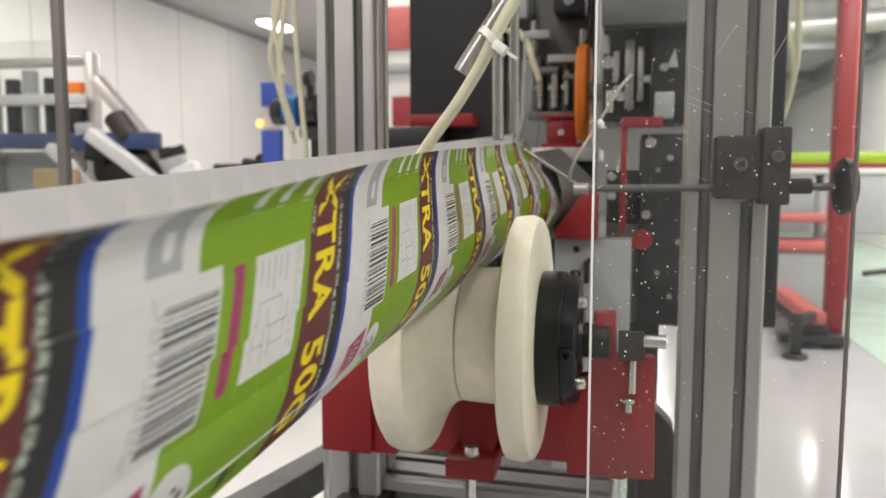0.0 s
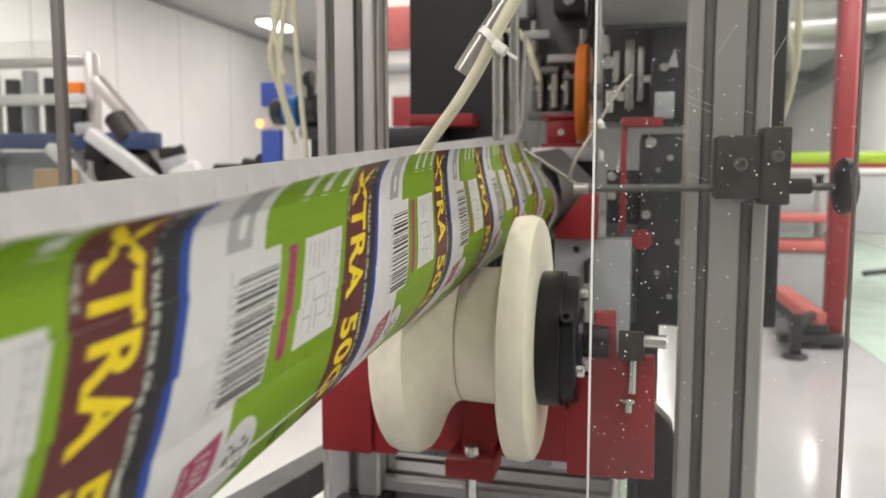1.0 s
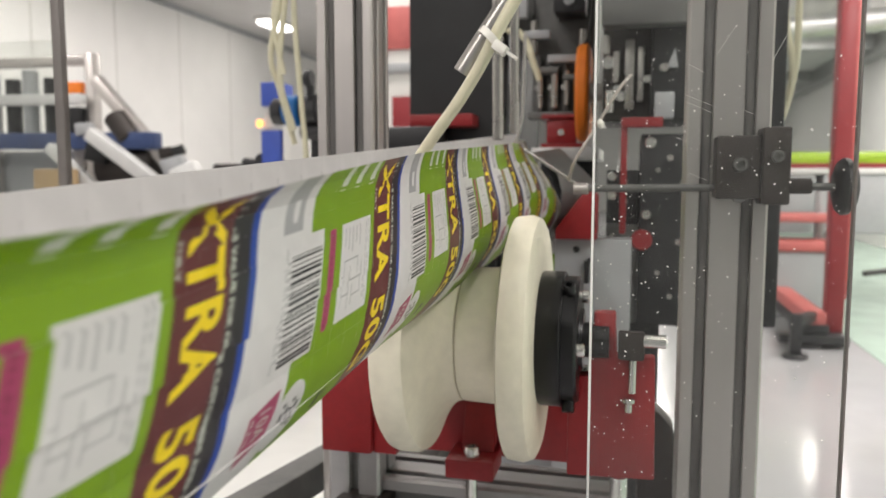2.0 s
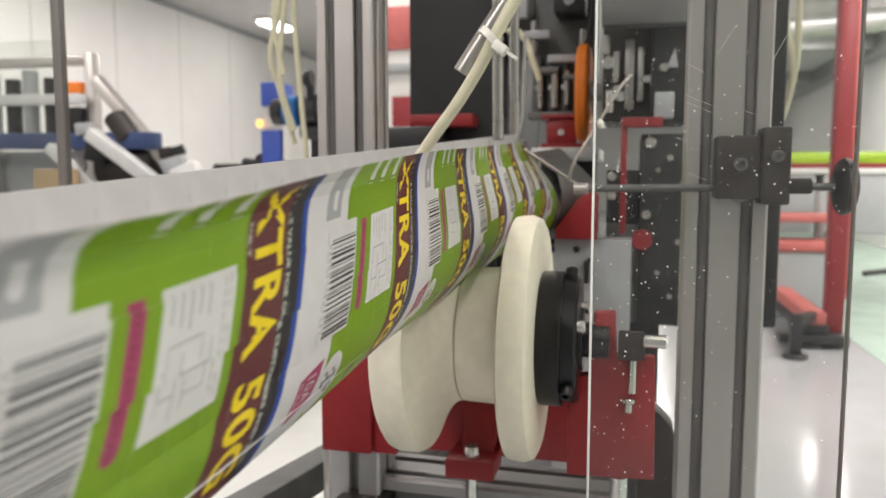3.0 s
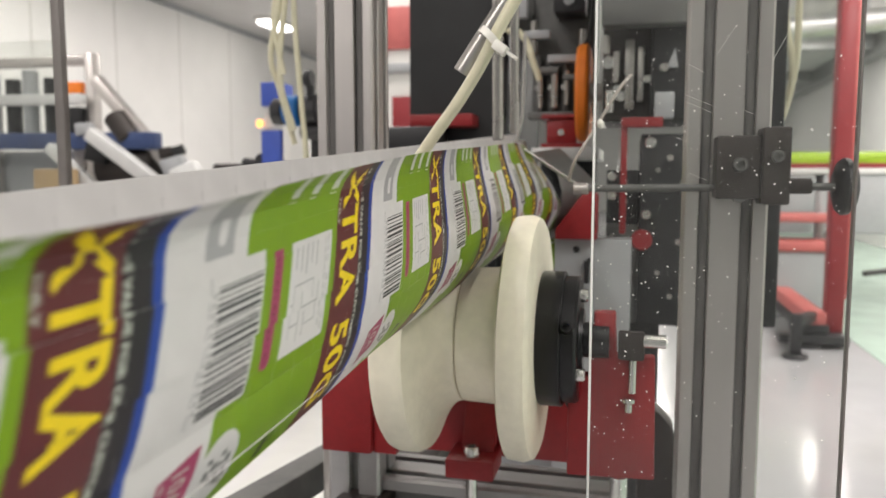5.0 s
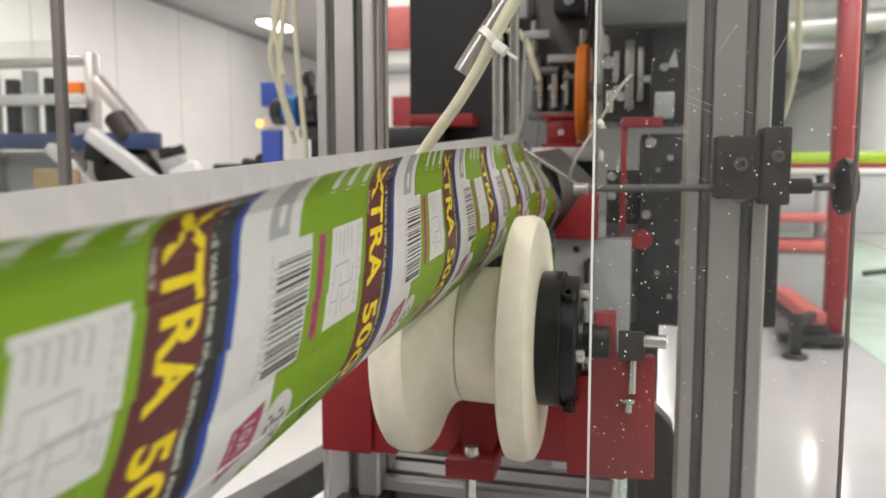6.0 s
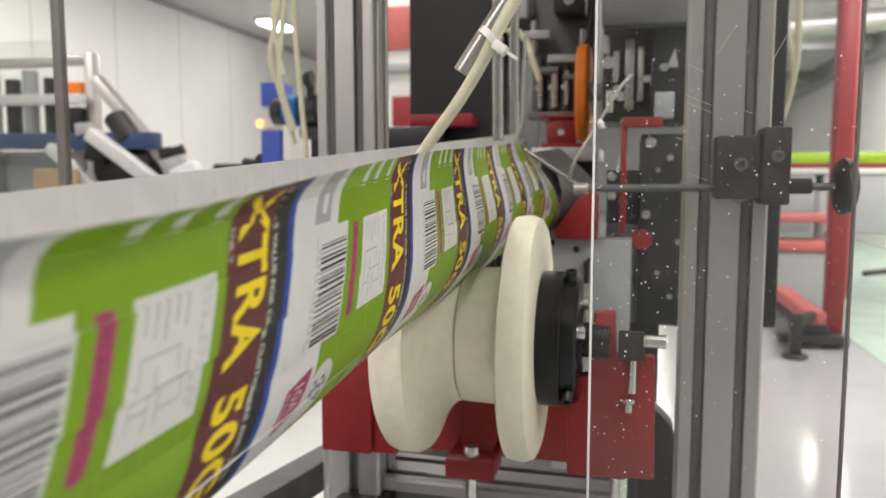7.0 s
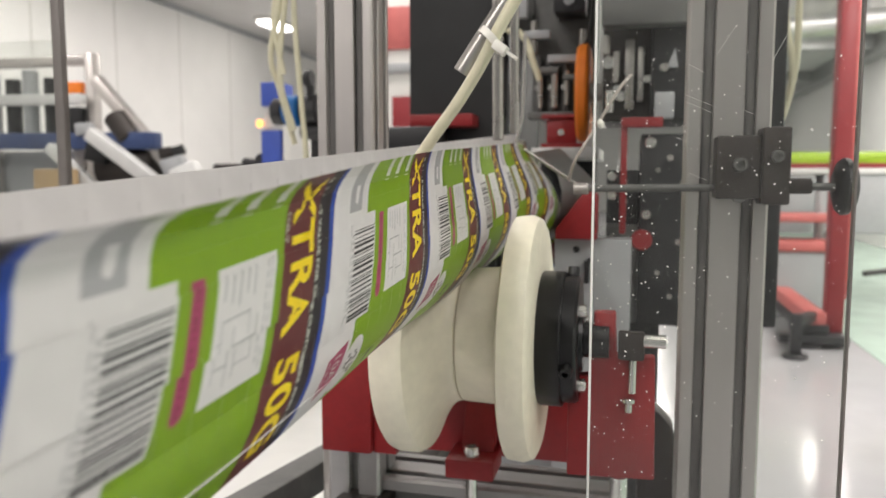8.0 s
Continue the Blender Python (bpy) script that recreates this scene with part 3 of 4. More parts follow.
def build_sealing_head():
    o = Vector((-0.13, 1.15, 1.07))
    t = thing("sealing_head", "grey cast sealing head with orange handwheel", "machine head", o)

    def bx(x0, x1, y0, y1, z0, z1, bv=0.002):
        return box(x0 - o.x, x1 - o.x, y0 - o.y, y1 - o.y, z0 - o.z, z1 - o.z, bv)

    part("body", bx(-0.155, -0.060, 1.16, 1.30, 1.145, 1.50, 0.004), M_CAST, t)
    part("upper_arm", prism([(-0.15, 0.18), (0.07, 0.18), (0.07, 0.42), (-0.15, 0.42), (-0.15, 0.235), (-0.09, 0.215)], 0.03, 0.12, 0.002), M_CAST, t)
    for x in (-0.148, -0.128, -0.108, -0.088):
        part("rib", bx(x, x + 0.008, 1.145, 1.1595, 1.15, 1.235, 0.0015), M_CAST, t)
        part("cap_screw", screw(Vector((x + 0.004, 1.1448, 1.186)) - o, (0, -1, 0), 0.005, 0.006), M_BOLT, t, "steel cap screw")
    part("ledge", bx(-0.158, -0.072, 1.135, 1.16, 1.139, 1.150), M_CAST, t)
    part("motor", bx(-0.118, -0.072, 1.10, 1.159, 1.288, 1.36, 0.004), M_BLACK, t, "black motor box")
    part("motor_boss", screw(Vector((-0.095, 1.10, 1.305)) - o, (0, -1, 0), 0.008, 0.004), M_GREYBOX, t)
    part("handwheel", lathe([(0, 0.03), (0, 0.066), (0.004, 0.071), (0.014, 0.071), (0.018, 0.066), (0.018, 0.03)], 48, Matrix.Translation(Vector((-0.082, 1.12, 1.174)) - o)), M_ORANGE, t, "orange handwheel")
    part("wheel_hub", lathe([(0, 0), (0, 0.0295), (0.016, 0.0295), (0.016, 0.014), (0.04, 0.014), (0.04, 0)], 32, Matrix.Translation(Vector((-0.081, 1.12, 1.174)) - o)), M_STEEL, t, "steel wheel hub")
    red = part("red_pedestal", bx(-0.128, -0.084, 1.125, 1.15, 1.102, 1.138, 0.002), M_RED, t, "red pedestal")
    part("flange", bx(-0.136, -0.074, 1.12, 1.155, 1.0955, 1.1018, 0.001), M_RED, red)
    part("flange", bx(-0.136, -0.074, 1.12, 1.155, 1.1384, 1.1446, 0.001), M_RED, red)
    part("pedestal_bolt", screw(Vector((-0.106, 1.1248, 1.118)) - o, (0, -1, 0), 0.005, 0.004), M_BOLT, red)
    part("table", bx(-0.148, -0.050, 1.10, 1.30, 1.078, 1.095, 0.002), M_LIGHTBOX, t, "pale steel table")
    part("table_leg", bx(-0.15, -0.06, 1.24, 1.30, 0.0, 1.0775, 0.002), M_DARK, t, "dark steel column")
    for x, z0, z1, r in ((-0.140, 1.155, 1.20, 0.004), (-0.118, 1.155, 1.215, 0.0055), (-0.100, 1.16, 1.21, 0.004), (-0.078, 1.21, 1.27, 0.005), (-0.150, 1.235, 1.285, 0.006)):
        part("plunger", rod(Vector((x, 1.138, z0)) - o, Vector((x, 1.138, z1)) - o, r), M_STEEL, t, "steel plunger")
    for x0, x1, z0, z1, m in ((-0.152, -0.112, 1.206, 1.216, M_CAST), (-0.128, -0.086, 1.222, 1.233, M_GREYBOX), (-0.105, -0.075, 1.196, 1.204, M_CAST), (-0.165, -0.125, 1.258, 1.27, M_GREYBOX), (-0.21, -0.16, 1.29, 1.33, M_GREYBOX)):
        part("link_plate", bx(x0, x1, 1.128, 1.144, z0, z1, 0.001), m, t)
    part("cable", hose([Vector(p) - o for p in ((-0.07, 1.11, 1.34), (-0.062, 1.10, 1.29), (-0.068, 1.10, 1.25), (-0.08, 1.12, 1.23))], 0.0025), M_CABLE, t, "thin black cable")
    pts = [(-0.190, 1.14, 1.273), (-0.172, 1.12, 1.268), (-0.158, 1.12, 1.250), (-0.150, 1.12, 1.225), (-0.140, 1.13, 1.197)]
    part("hose", hose([Vector(p) - o for p in pts], 0.005), M_HOSE, t, "cream air hose")
    part("fitting", bx(-0.190, -0.172, 1.145, 1.165, 1.195, 1.275, 0.003), M_GREYBOX, t, "grey valve block")
    return t


def build_housing():
    o = Vector((0.02, 1.0, 0.0))
    t = thing("drive_housing", "black drive housing with shiny bolts and red frame", "machine housing", o)
    part("lower_body", box(-0.012, 0.052, -0.03, 0.16, 0.862, 1.105, 0.003), M_DARK, t)
    part("side_panel", box(-0.053, -0.013, -0.02, 0.16, 0.862, 0.99, 0.002), M_CAST, t, "grey side panel")
    part("upper_side_panel", box(-0.053, -0.013, -0.02, 0.16, 0.9905, 1.06, 0.002), M_DARK, t)
    part("upper_body", box(0.000, 0.048, 0.0, 0.16, 1.125, 1.75, 0.003), M_DARK, t)
    part("upper_panel", box(-0.063, -0.001, 0.03, 0.16, 1.125, 1.75, 0.003), M_GUN, t, "dark cast upper panel")
    part("cross_beam", box(-0.063, 0.048, -0.03, 0.0, 1.240, 1.275, 0.003), M_CAST, t)
    part("red_frame_upright", box(-0.036, -0.028, -0.045, -0.03, 0.98, 1.122, 0.001), M_RED, t, "red frame upright")
    part("red_frame_bar", box(-0.036, 0.014, -0.05, -0.03, 1.1125, 1.1245, 0.001), M_RED, t, "red frame bar")
    part("red_boss", rod((-0.008, -0.045, 0.972), (-0.008, -0.029, 0.972), 0.013), M_RED, t, "red round boss")
    part("pale_block", box(0.004, 0.028, -0.02, 0.0, 1.125, 1.158, 0.002), M_GREYBOX, t, "pale plastic block")
    part("column", box(-0.053, 0.02, 0.06, 0.14, 0.0, 0.8615, 0.002), M_DARK, t)
    part("cover_strip", box(0.134, 0.160, 0.0, 0.06, 0.86, 1.75, 0.003), M_DARK, t, "dark cover strip")
    part("cover_link", box(0.0485, 0.1335, 0.05, 0.06, 1.2, 1.3, 0.002), M_DARK, t)
    for x, y, z, r in ((-0.046, -0.0305, 1.052, 0.006), (-0.046, -0.0305, 1.028, 0.006), (0.0, -0.0302, 1.094, 0.007), (-0.003, -0.0302, 1.004, 0.006), (0.024, -0.0302, 1.075, 0.0045), (0.036, -0.0302, 0.97, 0.0045)):
        part("bolt", screw((x, y, z), (0, -1, 0), r, 0.006), M_BOLT, t, "bright steel bolt")
    for x, z, r in ((-0.055, 1.203, 0.009), (-0.044, 1.168, 0.006), (-0.038, 1.158, 0.007), (-0.005, 1.180, 0.006), (0.015, 1.19, 0.006)):
        part("bolt", screw((x, 0.0295 if x < -0.001 else -0.0005, z), (0, -1, 0), r, 0.007), M_BOLT, t, "bright steel bolt")
    part("slide", box(-0.034, -0.022, 0.01, 0.0295, 1.14, 1.23, 0.002), M_STEEL, t, "bright steel slide")
    part("slide", box(-0.018, -0.010, 0.01, 0.0295, 1.15, 1.22, 0.002), M_STEEL, t, "bright steel slide")
    for x, z0, z1, r, m in ((-0.052, 1.135, 1.165, 0.006, M_BOLT), (-0.045, 1.175, 1.215, 0.004, M_STEEL), (0.006, 1.17, 1.215, 0.005, M_STEEL), (0.02, 1.175, 1.2, 0.004, M_BOLT), (-0.058, 1.212, 1.236, 0.005, M_STEEL)):
        part("piston", rod((x, 0.012, z0), (x, 0.012, z1), r), m, t, "bright steel piston")
    part("label_plate", prism([(0.018, 1.19), (0.032, 1.19), (0.028, 1.215)], -0.004, -0.0005, 0.0004), M_GREYBOX, t, "pale triangular plate")
    for x, z in ((-0.03, 1.02), (-0.03, 1.045), (-0.045, 0.975), (0.01, 1.06), (0.012, 0.93), (0.04, 1.045), (0.028, 0.9)):
        part("small_bolt", screw((x, -0.0302 if x > -0.012 else -0.0202, z), (0, -1, 0), 0.0032, 0.003), M_STEEL, t, "small steel screw")
    return t


build_collar()
build_inlet_block()
build_cabinet()
build_sealing_head()
build_housing()

t_ = thing("sensor_wire", "thin pinkish sensor wire with a clear bulb end", "wire", (-0.03, 0.6, 1.06))
part("wire", hose([(-0.022, 0.03, -0.012), (-0.015, 0.0, 0.004), (0.003, 0.0, 0.034), (0.017, 0.0, 0.058), (0.026, 0.02, 0.072)], 0.0012), mat("wire_grey", (0.45, 0.40, 0.36), 0.4), t_)
part("bulb", lathe([(0, 0), (0.001, 0.002), (0.004, 0.003), (0.007, 0.002), (0.008, 0)], 14, pose(0.003, -0.003, 0.036, 0, 70, 0)), M_TIE, t_, "clear bulb end")

# air hoses hanging behind the posts
t_ = thing("air_hoses", "bundle of cream air hoses hanging from above", "air hoses", (-0.49, 1.0, 1.1))
for pts in ([(0.01, 0, 2.1), (0.01, 0, 0.4), (-0.008, 0, 0.22), (-0.026, 0, 0.13), (-0.018, 0.01, 0.08), (0.0, 0.02, 0.0)], [(0.018, 0, 2.1), (0.018, 0, 0.4), (0.0, 0, 0.22), (-0.012, 0, 0.10), (0.004, 0.01, 0.02)],
            [(0.022, 0, 2.1), (0.022, 0, 0.4), (0.012, 0, 0.22), (0.018, 0, 0.10), (0.026, 0, 0.0), (0.028, 0.0, -0.05)], [(0.006, 0, 2.1), (0.006, 0, 0.4), (-0.012, 0, 0.24), (-0.02, 0, 0.17), (-0.006, 0, 0.10)]):
    part("hose", hose(pts, 0.0042), M_HOSE, t_)
t_ = thing("air_hoses", "pair of cream air hoses hanging beside the post", "air hoses", (0.22, 1.2, 1.12))
for pts in ([(-0.012, 0, 2.08), (-0.012, 0, 0.45), (-0.010, 0, 0.19), (0.004, 0, 0.09), (-0.006, 0, 0.03), (-0.014, 0, 0.0)], [(0.008, 0, 2.08), (0.008, 0, 0.45), (0.009, 0, 0.19), (0.008, 0, 0.10), (-0.002, 0, 0.04), (-0.016, 0.01, -0.01)]):
    part("hose", hose(pts, 0.005), M_HOSE, t_)

# ---------------------------------------------------------------- the hall on the west side


def build_west():
    t = thing("filter_regulator", "black and blue compressed air filter regulator", "regulator", (-0.775, 1.6, 1.1))
    part("body", rod((0.028, 0, 0.105), (0.075, 0, 0.107), 0.036, 28), M_BLACK, t)
    part("blue_bowl", rod((-0.012, -0.004, 0.104), (0.029, -0.004, 0.105), 0.036, 28), M_BLUE, t, "blue bowl")
    part("end_cap", rod((-0.044, -0.002, 0.104), (-0.013, -0.002, 0.104), 0.031, 28), M_BLACK, t, "black end cap")
    part("bracket", box(0.045, 0.075, 0.0, 0.03, -0.02, 0.105, 0.004), M_BLACK, t, "black bracket")
    part("gauge", rod((0.045, -0.02, 0.175), (0.062, -0.02, 0.175), 0.020, 24), M_BLACK, t, "black pressure gauge")
    part("gauge_neck", rod((0.053, -0.01, 0.13), (0.053, -0.01, 0.165), 0.010, 16), M_BLACK, t)
    part("mount", box(0.050, 0.072, 0.03, 0.06, -0.479, 0.06, 0.003), M_GREYBOX, t, "grey mounting post")
    part("lower_clamp", rod((0.030, -0.01, 0.055), (0.078, -0.01, 0.055), 0.017), M_BLACK, t)
    t = thing("blue_enclosure", "blue electrical enclosure with glowing orange indicator", "enclosure", (-1.05, 2.0, 0.0))
    part("lower_box", box(-0.02, 0.045, 0, 0.1, 1.02, 1.19, 0.004), M_BLUEBOX, t)
    part("pedestal", box(-0.02, 0.045, 0, 0.1, 0.6205, 1.0195, 0.004), M_WHITEPL, t, "white pedestal")
    part("upper_box", box(-0.018, 0.040, 0, 0.1, 1.26, 1.33, 0.004), M_BLUEBOX, t)
    part("spacer", box(-0.012, 0.035, 0.01, 0.09, 1.19, 1.26, 0.002), M_LIGHTBOX, t)
    part("indicator", lathe([(0, 0), (0, 0.012), (0.004, 0.010), (0.006, 0)], 16, pose(-0.022, 0.0, 1.21, 0, 0, -90)), M_INDICATOR, t, "glowing orange indicator")
    part("white_panel", box(0.05, 0.12, 0.0, 0.1, 0.6205, 1.20, 0.004), M_WHITEPL, t, "white side panel")
    t = thing("low_cabinet", "low white lacquered cabinet beside the machine", "cabinet", (-0.95, 1.7, 0.0))
    part("carcass", box(-0.6, 0.6, -0.9, 0.9, 0.06, 0.60, 0.004), M_WHITEPL, t)
    part("top", box(-0.62, 0.62, -0.92, 0.92, 0.6005, 0.62, 0.004), M_WHITEPL, t)
    part("plinth", box(-0.56, 0.56, -0.86, 0.86, 0.0, 0.0595, 0.002), M_GREYBOX, t, "grey plinth")
    for x in (-0.59, 0.005):
        part("door", box(x, x + 0.585, -0.918, -0.9005, 0.075, 0.59, 0.003), M_WHITEPL, t)
    t = thing("conveyor_machine", "aluminium framed conveyor with dark blue beam and chutes", "conveyor", (-2.4, 3.0, 0.0))

    def bar(p, q, w, m, name="frame_bar", label=""):
        p, q = Vector(p), Vector(q)
        L = (q - p).length
        b = box(0, L, -w / 2, w / 2, -w / 2, w / 2, w * 0.08)
        part(name, turned(b, Matrix.Translation(p) @ (q - p).to_track_quat("X", "Z").to_matrix().to_4x4()), m, t, label)

    bar((-0.075, 0, 0), (-0.065, 0, 1.63), 0.05, M_ALU, "upright")
    bar((-0.65, 0, 0), (-0.65, 0, 1.65), 0.05, M_ALU, "upright")
    bar((-0.65, 0, 1.60), (-0.05, 0, 1.60), 0.045, M_ALU, "top_rail")
    bar((-0.75, -0.05, 1.42), (-0.08, -0.05, 1.415), 0.05, M_LIGHTBOX, "cross_rail", "pale rail")
    bar((-0.9, -0.1, 1.225), (0.34, -0.1, 1.215), 0.075, M_NAVYBAR, "blue_beam", "dark blue beam")
    bar((0.0, -0.06, 1.50), (0.42, -0.06, 1.05), 0.055, M_ALU, "chute", "sloping aluminium chute")
    bar((0.04, -0.16, 1.25), (0.38, -0.16, 1.02), 0.06, M_LIGHTBOX, "chute", "sloping pale chute")
    bar((-0.18, -0.16, 1.19), (0.08, -0.16, 0.98), 0.05, M_LIGHTBOX, "chute", "sloping pale chute")
    bar((0.36, 0, 0), (0.36, 0, 1.18), 0.06, M_ALU, "upright")
    bar((-0.14, 0, 0), (-0.14, 0, 1.2), 0.06, M_ALU, "upright")
    part("drum", rod((0.0, -0.02, 1.10), (0.30, -0.02, 1.10), 0.10, 28), M_GUN, t, "dark drum")
    part("orange_cap", box(-0.27, -0.12, -0.03, 0.03, 1.443, 1.50, 0.01), M_ORANGE, t, "orange cover")
    part("cover", box(-0.20, -0.09, -0.06, 0.02, 1.24, 1.38, 0.012), M_DARK, t, "dark motor cover")
    part("motor", rod((0.20, -0.1, 1.22), (0.12, -0.1, 1.33), 0.05, 24), M_GUN, t, "dark motor")
    part("bin", box(-0.20, 0.0, -0.25, -0.19, 0.6, 1.09, 0.01), M_CARD, t, "brown cardboard panel")
    for x, z, w, m in ((0.44, 1.10, 0.05, M_GREYBOX), (0.50, 1.06, 0.06, M_LIGHTBOX), (0.40, 1.16, 0.03, M_GUN), (0.05, 1.16, 0.05, M_DARK), (-0.02, 1.27, 0.035, M_GREYBOX), (0.46, 1.17, 0.025, M_DARK)):
        part("small_unit", turned(box(-w, w, -w, w, -w * 0.8, w * 0.8, w * 0.2), pose(x, -0.12, z, 0, 25 * math.sin(9 * x), 20)), m, t)
    for k, x in enumerate((-0.62, -0.5, -0.4, -0.28)):
        part("cylinder", rod((x, -0.02, 1.26), (x, -0.02, 1.56 - 0.04 * (k % 2)), 0.035, 20), (M_GREYBOX, M_DARK)[k % 2], t, "grey cylinder")
    part("lower_panel", box(-0.9, -0.2, 0.03, 0.06, 0.3, 1.18, 0.01), M_GREYBOX, t, "grey panel")
    t = thing("gripper_arm", "black and silver pneumatic gripper on a bench", "gripper", (-1.72, 3.0, 0.0))
    part("bench", box(-0.25, 0.35, 0, 0.4, 0.0, 1.07, 0.01), M_LIGHTBOX, t, "pale bench")
    part("body", box(-0.15, 0.05, 0.03, 0.1, 1.0705, 1.115, 0.01), M_GUN, t)
    part("claw", rod((0.0, 0.05, 1.12), (0.14, 0.05, 1.105), 0.022), M_BLACK, t, "black claw")
    part("elbow", lathe([(-0.02, 0), (-0.02, 0.035), (0.02, 0.035), (0.02, 0)], 24, pose(0.10, 0.05, 1.125, 0, 0, 90)), M_BLACK, t, "black elbow")
    part("rod", rod((0.12, 0.05, 1.085), (0.30, 0.05, 1.09), 0.012), M_STEEL, t, "steel rod")
    t = thing("white_press", "white machine cabinet with red panel", "cabinet", (-1.0, 3.1, 0.0))
    part("body", box(-0.35, 0.3, 0, 0.5, 0, 2.2, 0.02), M_WHITEPL, t)
    part("red_panel", box(-0.02, 0.075, -0.02, -0.001, 1.22, 1.40, 0.006), M_RED_FAR, t, "red panel")
    part("shelf", box(-0.1, 0.2, -0.03, -0.001, 1.50, 1.54, 0.006), M_GREYBOX, t, "grey shelf")
    part("grille", box(-0.05, 0.07, -0.02, -0.001, 1.60, 1.78, 0.006), M_PINKBIN, t, "pale red panel")


def build_east():
    t = thing("red_stand", "red painted steel stand with black levelling feet", "stand", (1.2, 5.0, 0.0))
    part("post", box(-0.01, 0.09, 0.0, 0.12, 0.03, 2.6, 0.01), M_RED_FAR, t)
    part("rail", box(-0.15, -0.03, -0.1, 1.9, 0.15, 0.23, 0.01), M_PINKBIN, t, "faded red rail")
    part("base", box(-0.17, -0.01, -0.1, 1.9, 0.09, 0.1495, 0.01), M_BLACK, t, "black base beam")
    part("cross_foot", box(-0.30, 0.10, -0.12, 0.02, 0.03, 0.0895, 0.01), M_BLACK, t, "black cross foot")
    for x, y in ((-0.26, -0.38), (-0.12, -0.06), (-0.09, 1.8), (0.06, 0.06)):
        part("foot", rod((x, y, 0.0), (x, y, 0.025), 0.07, 24), M_BLACK, t, "black levelling foot")
    part("leg", box(-0.29, -0.23, -0.41, -0.35, 0.025, 0.26, 0.006), M_BLACK, t, "black leg")
    part("leg_arm", turned(box(0.0, 0.36, -0.03, 0.03, -0.03, 0.03, 0.006), pose(-0.27, -0.38, 0.20, 0, 0, 62)), M_BLACK, t, "black arm")
    part("pink_edge", box(0.0905, 0.115, 0.02, 0.1, 0.3, 2.6, 0.004), M_PINKBIN, t, "faded pink edge strip")
    t = thing("packing_table", "pale packing line with lime printed film", "packing line", (1.6, 6.6, 0.0))
    part("top", box(-0.9, 2.6, 0, 0.7, 1.08, 1.13, 0.01), M_LIGHTBOX, t)
    part("lime_film", box(-0.9, 2.6, 0.05, 0.5, 1.1305, 1.265, 0.03), M_LIME, t, "lime printed film stack")
    part("red_strip", box(-0.9, 2.6, 0.03, 0.0495, 1.1305, 1.17, 0.004), M_RED_FAR, t, "red edge strip")
    for x in (-0.75, -0.1, 0.55, 1.2, 1.85):
        part("cabinet_door", box(x, x + 0.6, 0.02, 0.6, 0.60, 1.0795, 0.015), M_GREYBOX, t, "pale door")
        part("handle", box(x + 0.06, x + 0.12, 0.0, 0.0195, 0.80, 0.95, 0.006), M_GREYBOX, t, "grey handle")
        part("leg", box(x + 0.05, x + 0.10, 0.1, 0.5, 0.0, 0.5995, 0.01), M_LIGHTBOX, t, "pale leg")
    t = thing("red_tray_rack", "grey rack with faded red trays", "rack", (1.15, 6.0, 0.0))
    part("frame", box(-0.2, 0.3, 0.0, 0.4, 0.0, 0.5, 0.02), M_GREYBOX, t)
    part("tray", box(-0.22, 0.32, -0.03, 0.4, 0.5005, 0.58, 0.02), M_PINKBIN, t, "faded red tray")
    part("tray", box(-0.22, 0.32, -0.03, 0.4, 0.72, 0.78, 0.02), M_PINKBIN, t, "faded red tray")
    part("upright", box(-0.2, -0.15, 0.3, 0.4, 0.5805, 1.0, 0.01), M_GREYBOX, t)
    part("upright", box(0.25, 0.3, 0.3, 0.4, 0.5805, 1.0, 0.01), M_GREYBOX, t)
    t = thing("ventilation_ducts", "grey galvanised ducts under the ceiling", "ducts", (2.6, 8.0, 2.35))
    part("duct", rod((-1.7, -1.2, 0.10), (1.6, 1.4, 0.66), 0.20, 28), M_DUCT, t)
    part("duct", rod((-1.7, -1.6, -0.15), (1.9, -0.2, 0.30), 0.09, 28), M_DUCT, t)
    part("hanger", rod((0.0, 0.14, 0.5), (0.0, 0.14, 0.85), 0.015), M_GREYBOX, t)
    part("hanger", rod((-0.8, -1.25, 0.02), (-0.8, -1.25, 0.85), 0.015), M_GREYBOX, t)
    solo("floor_cable", hose([(1.5, 5.4, 0.42), (1.75, 5.5, 0.43), (2.1, 5.4, 0.40), (2.3, 5.3, 0.012), (3.2, 5.2, 0.012)], 0.02), M_CABLE, "black cable slung across to the floor", "cable")


build_west()
build_east()

# ---------------------------------------------------------------- the printed film
REPEAT, SPEED = 0.125, 0.1541          # print length (m) and film speed (m/s)
CUTS = 10                              # rigid strips per print
SHEAR = 0.2000                         # the print stands askew on the film
START = -0.1437                        # where print zero stands along the path at the start
TOP_EDGE, BOTTOM = -0.0040, 0.118      # the near wall reaches round the film from its top edge to here
ROWS = (-0.0040, 0.0, 0.0045, 0.0100, 0.0180, 0.0355, 0.0535, 0.0720, 0.0840, 0.0960, 0.118)

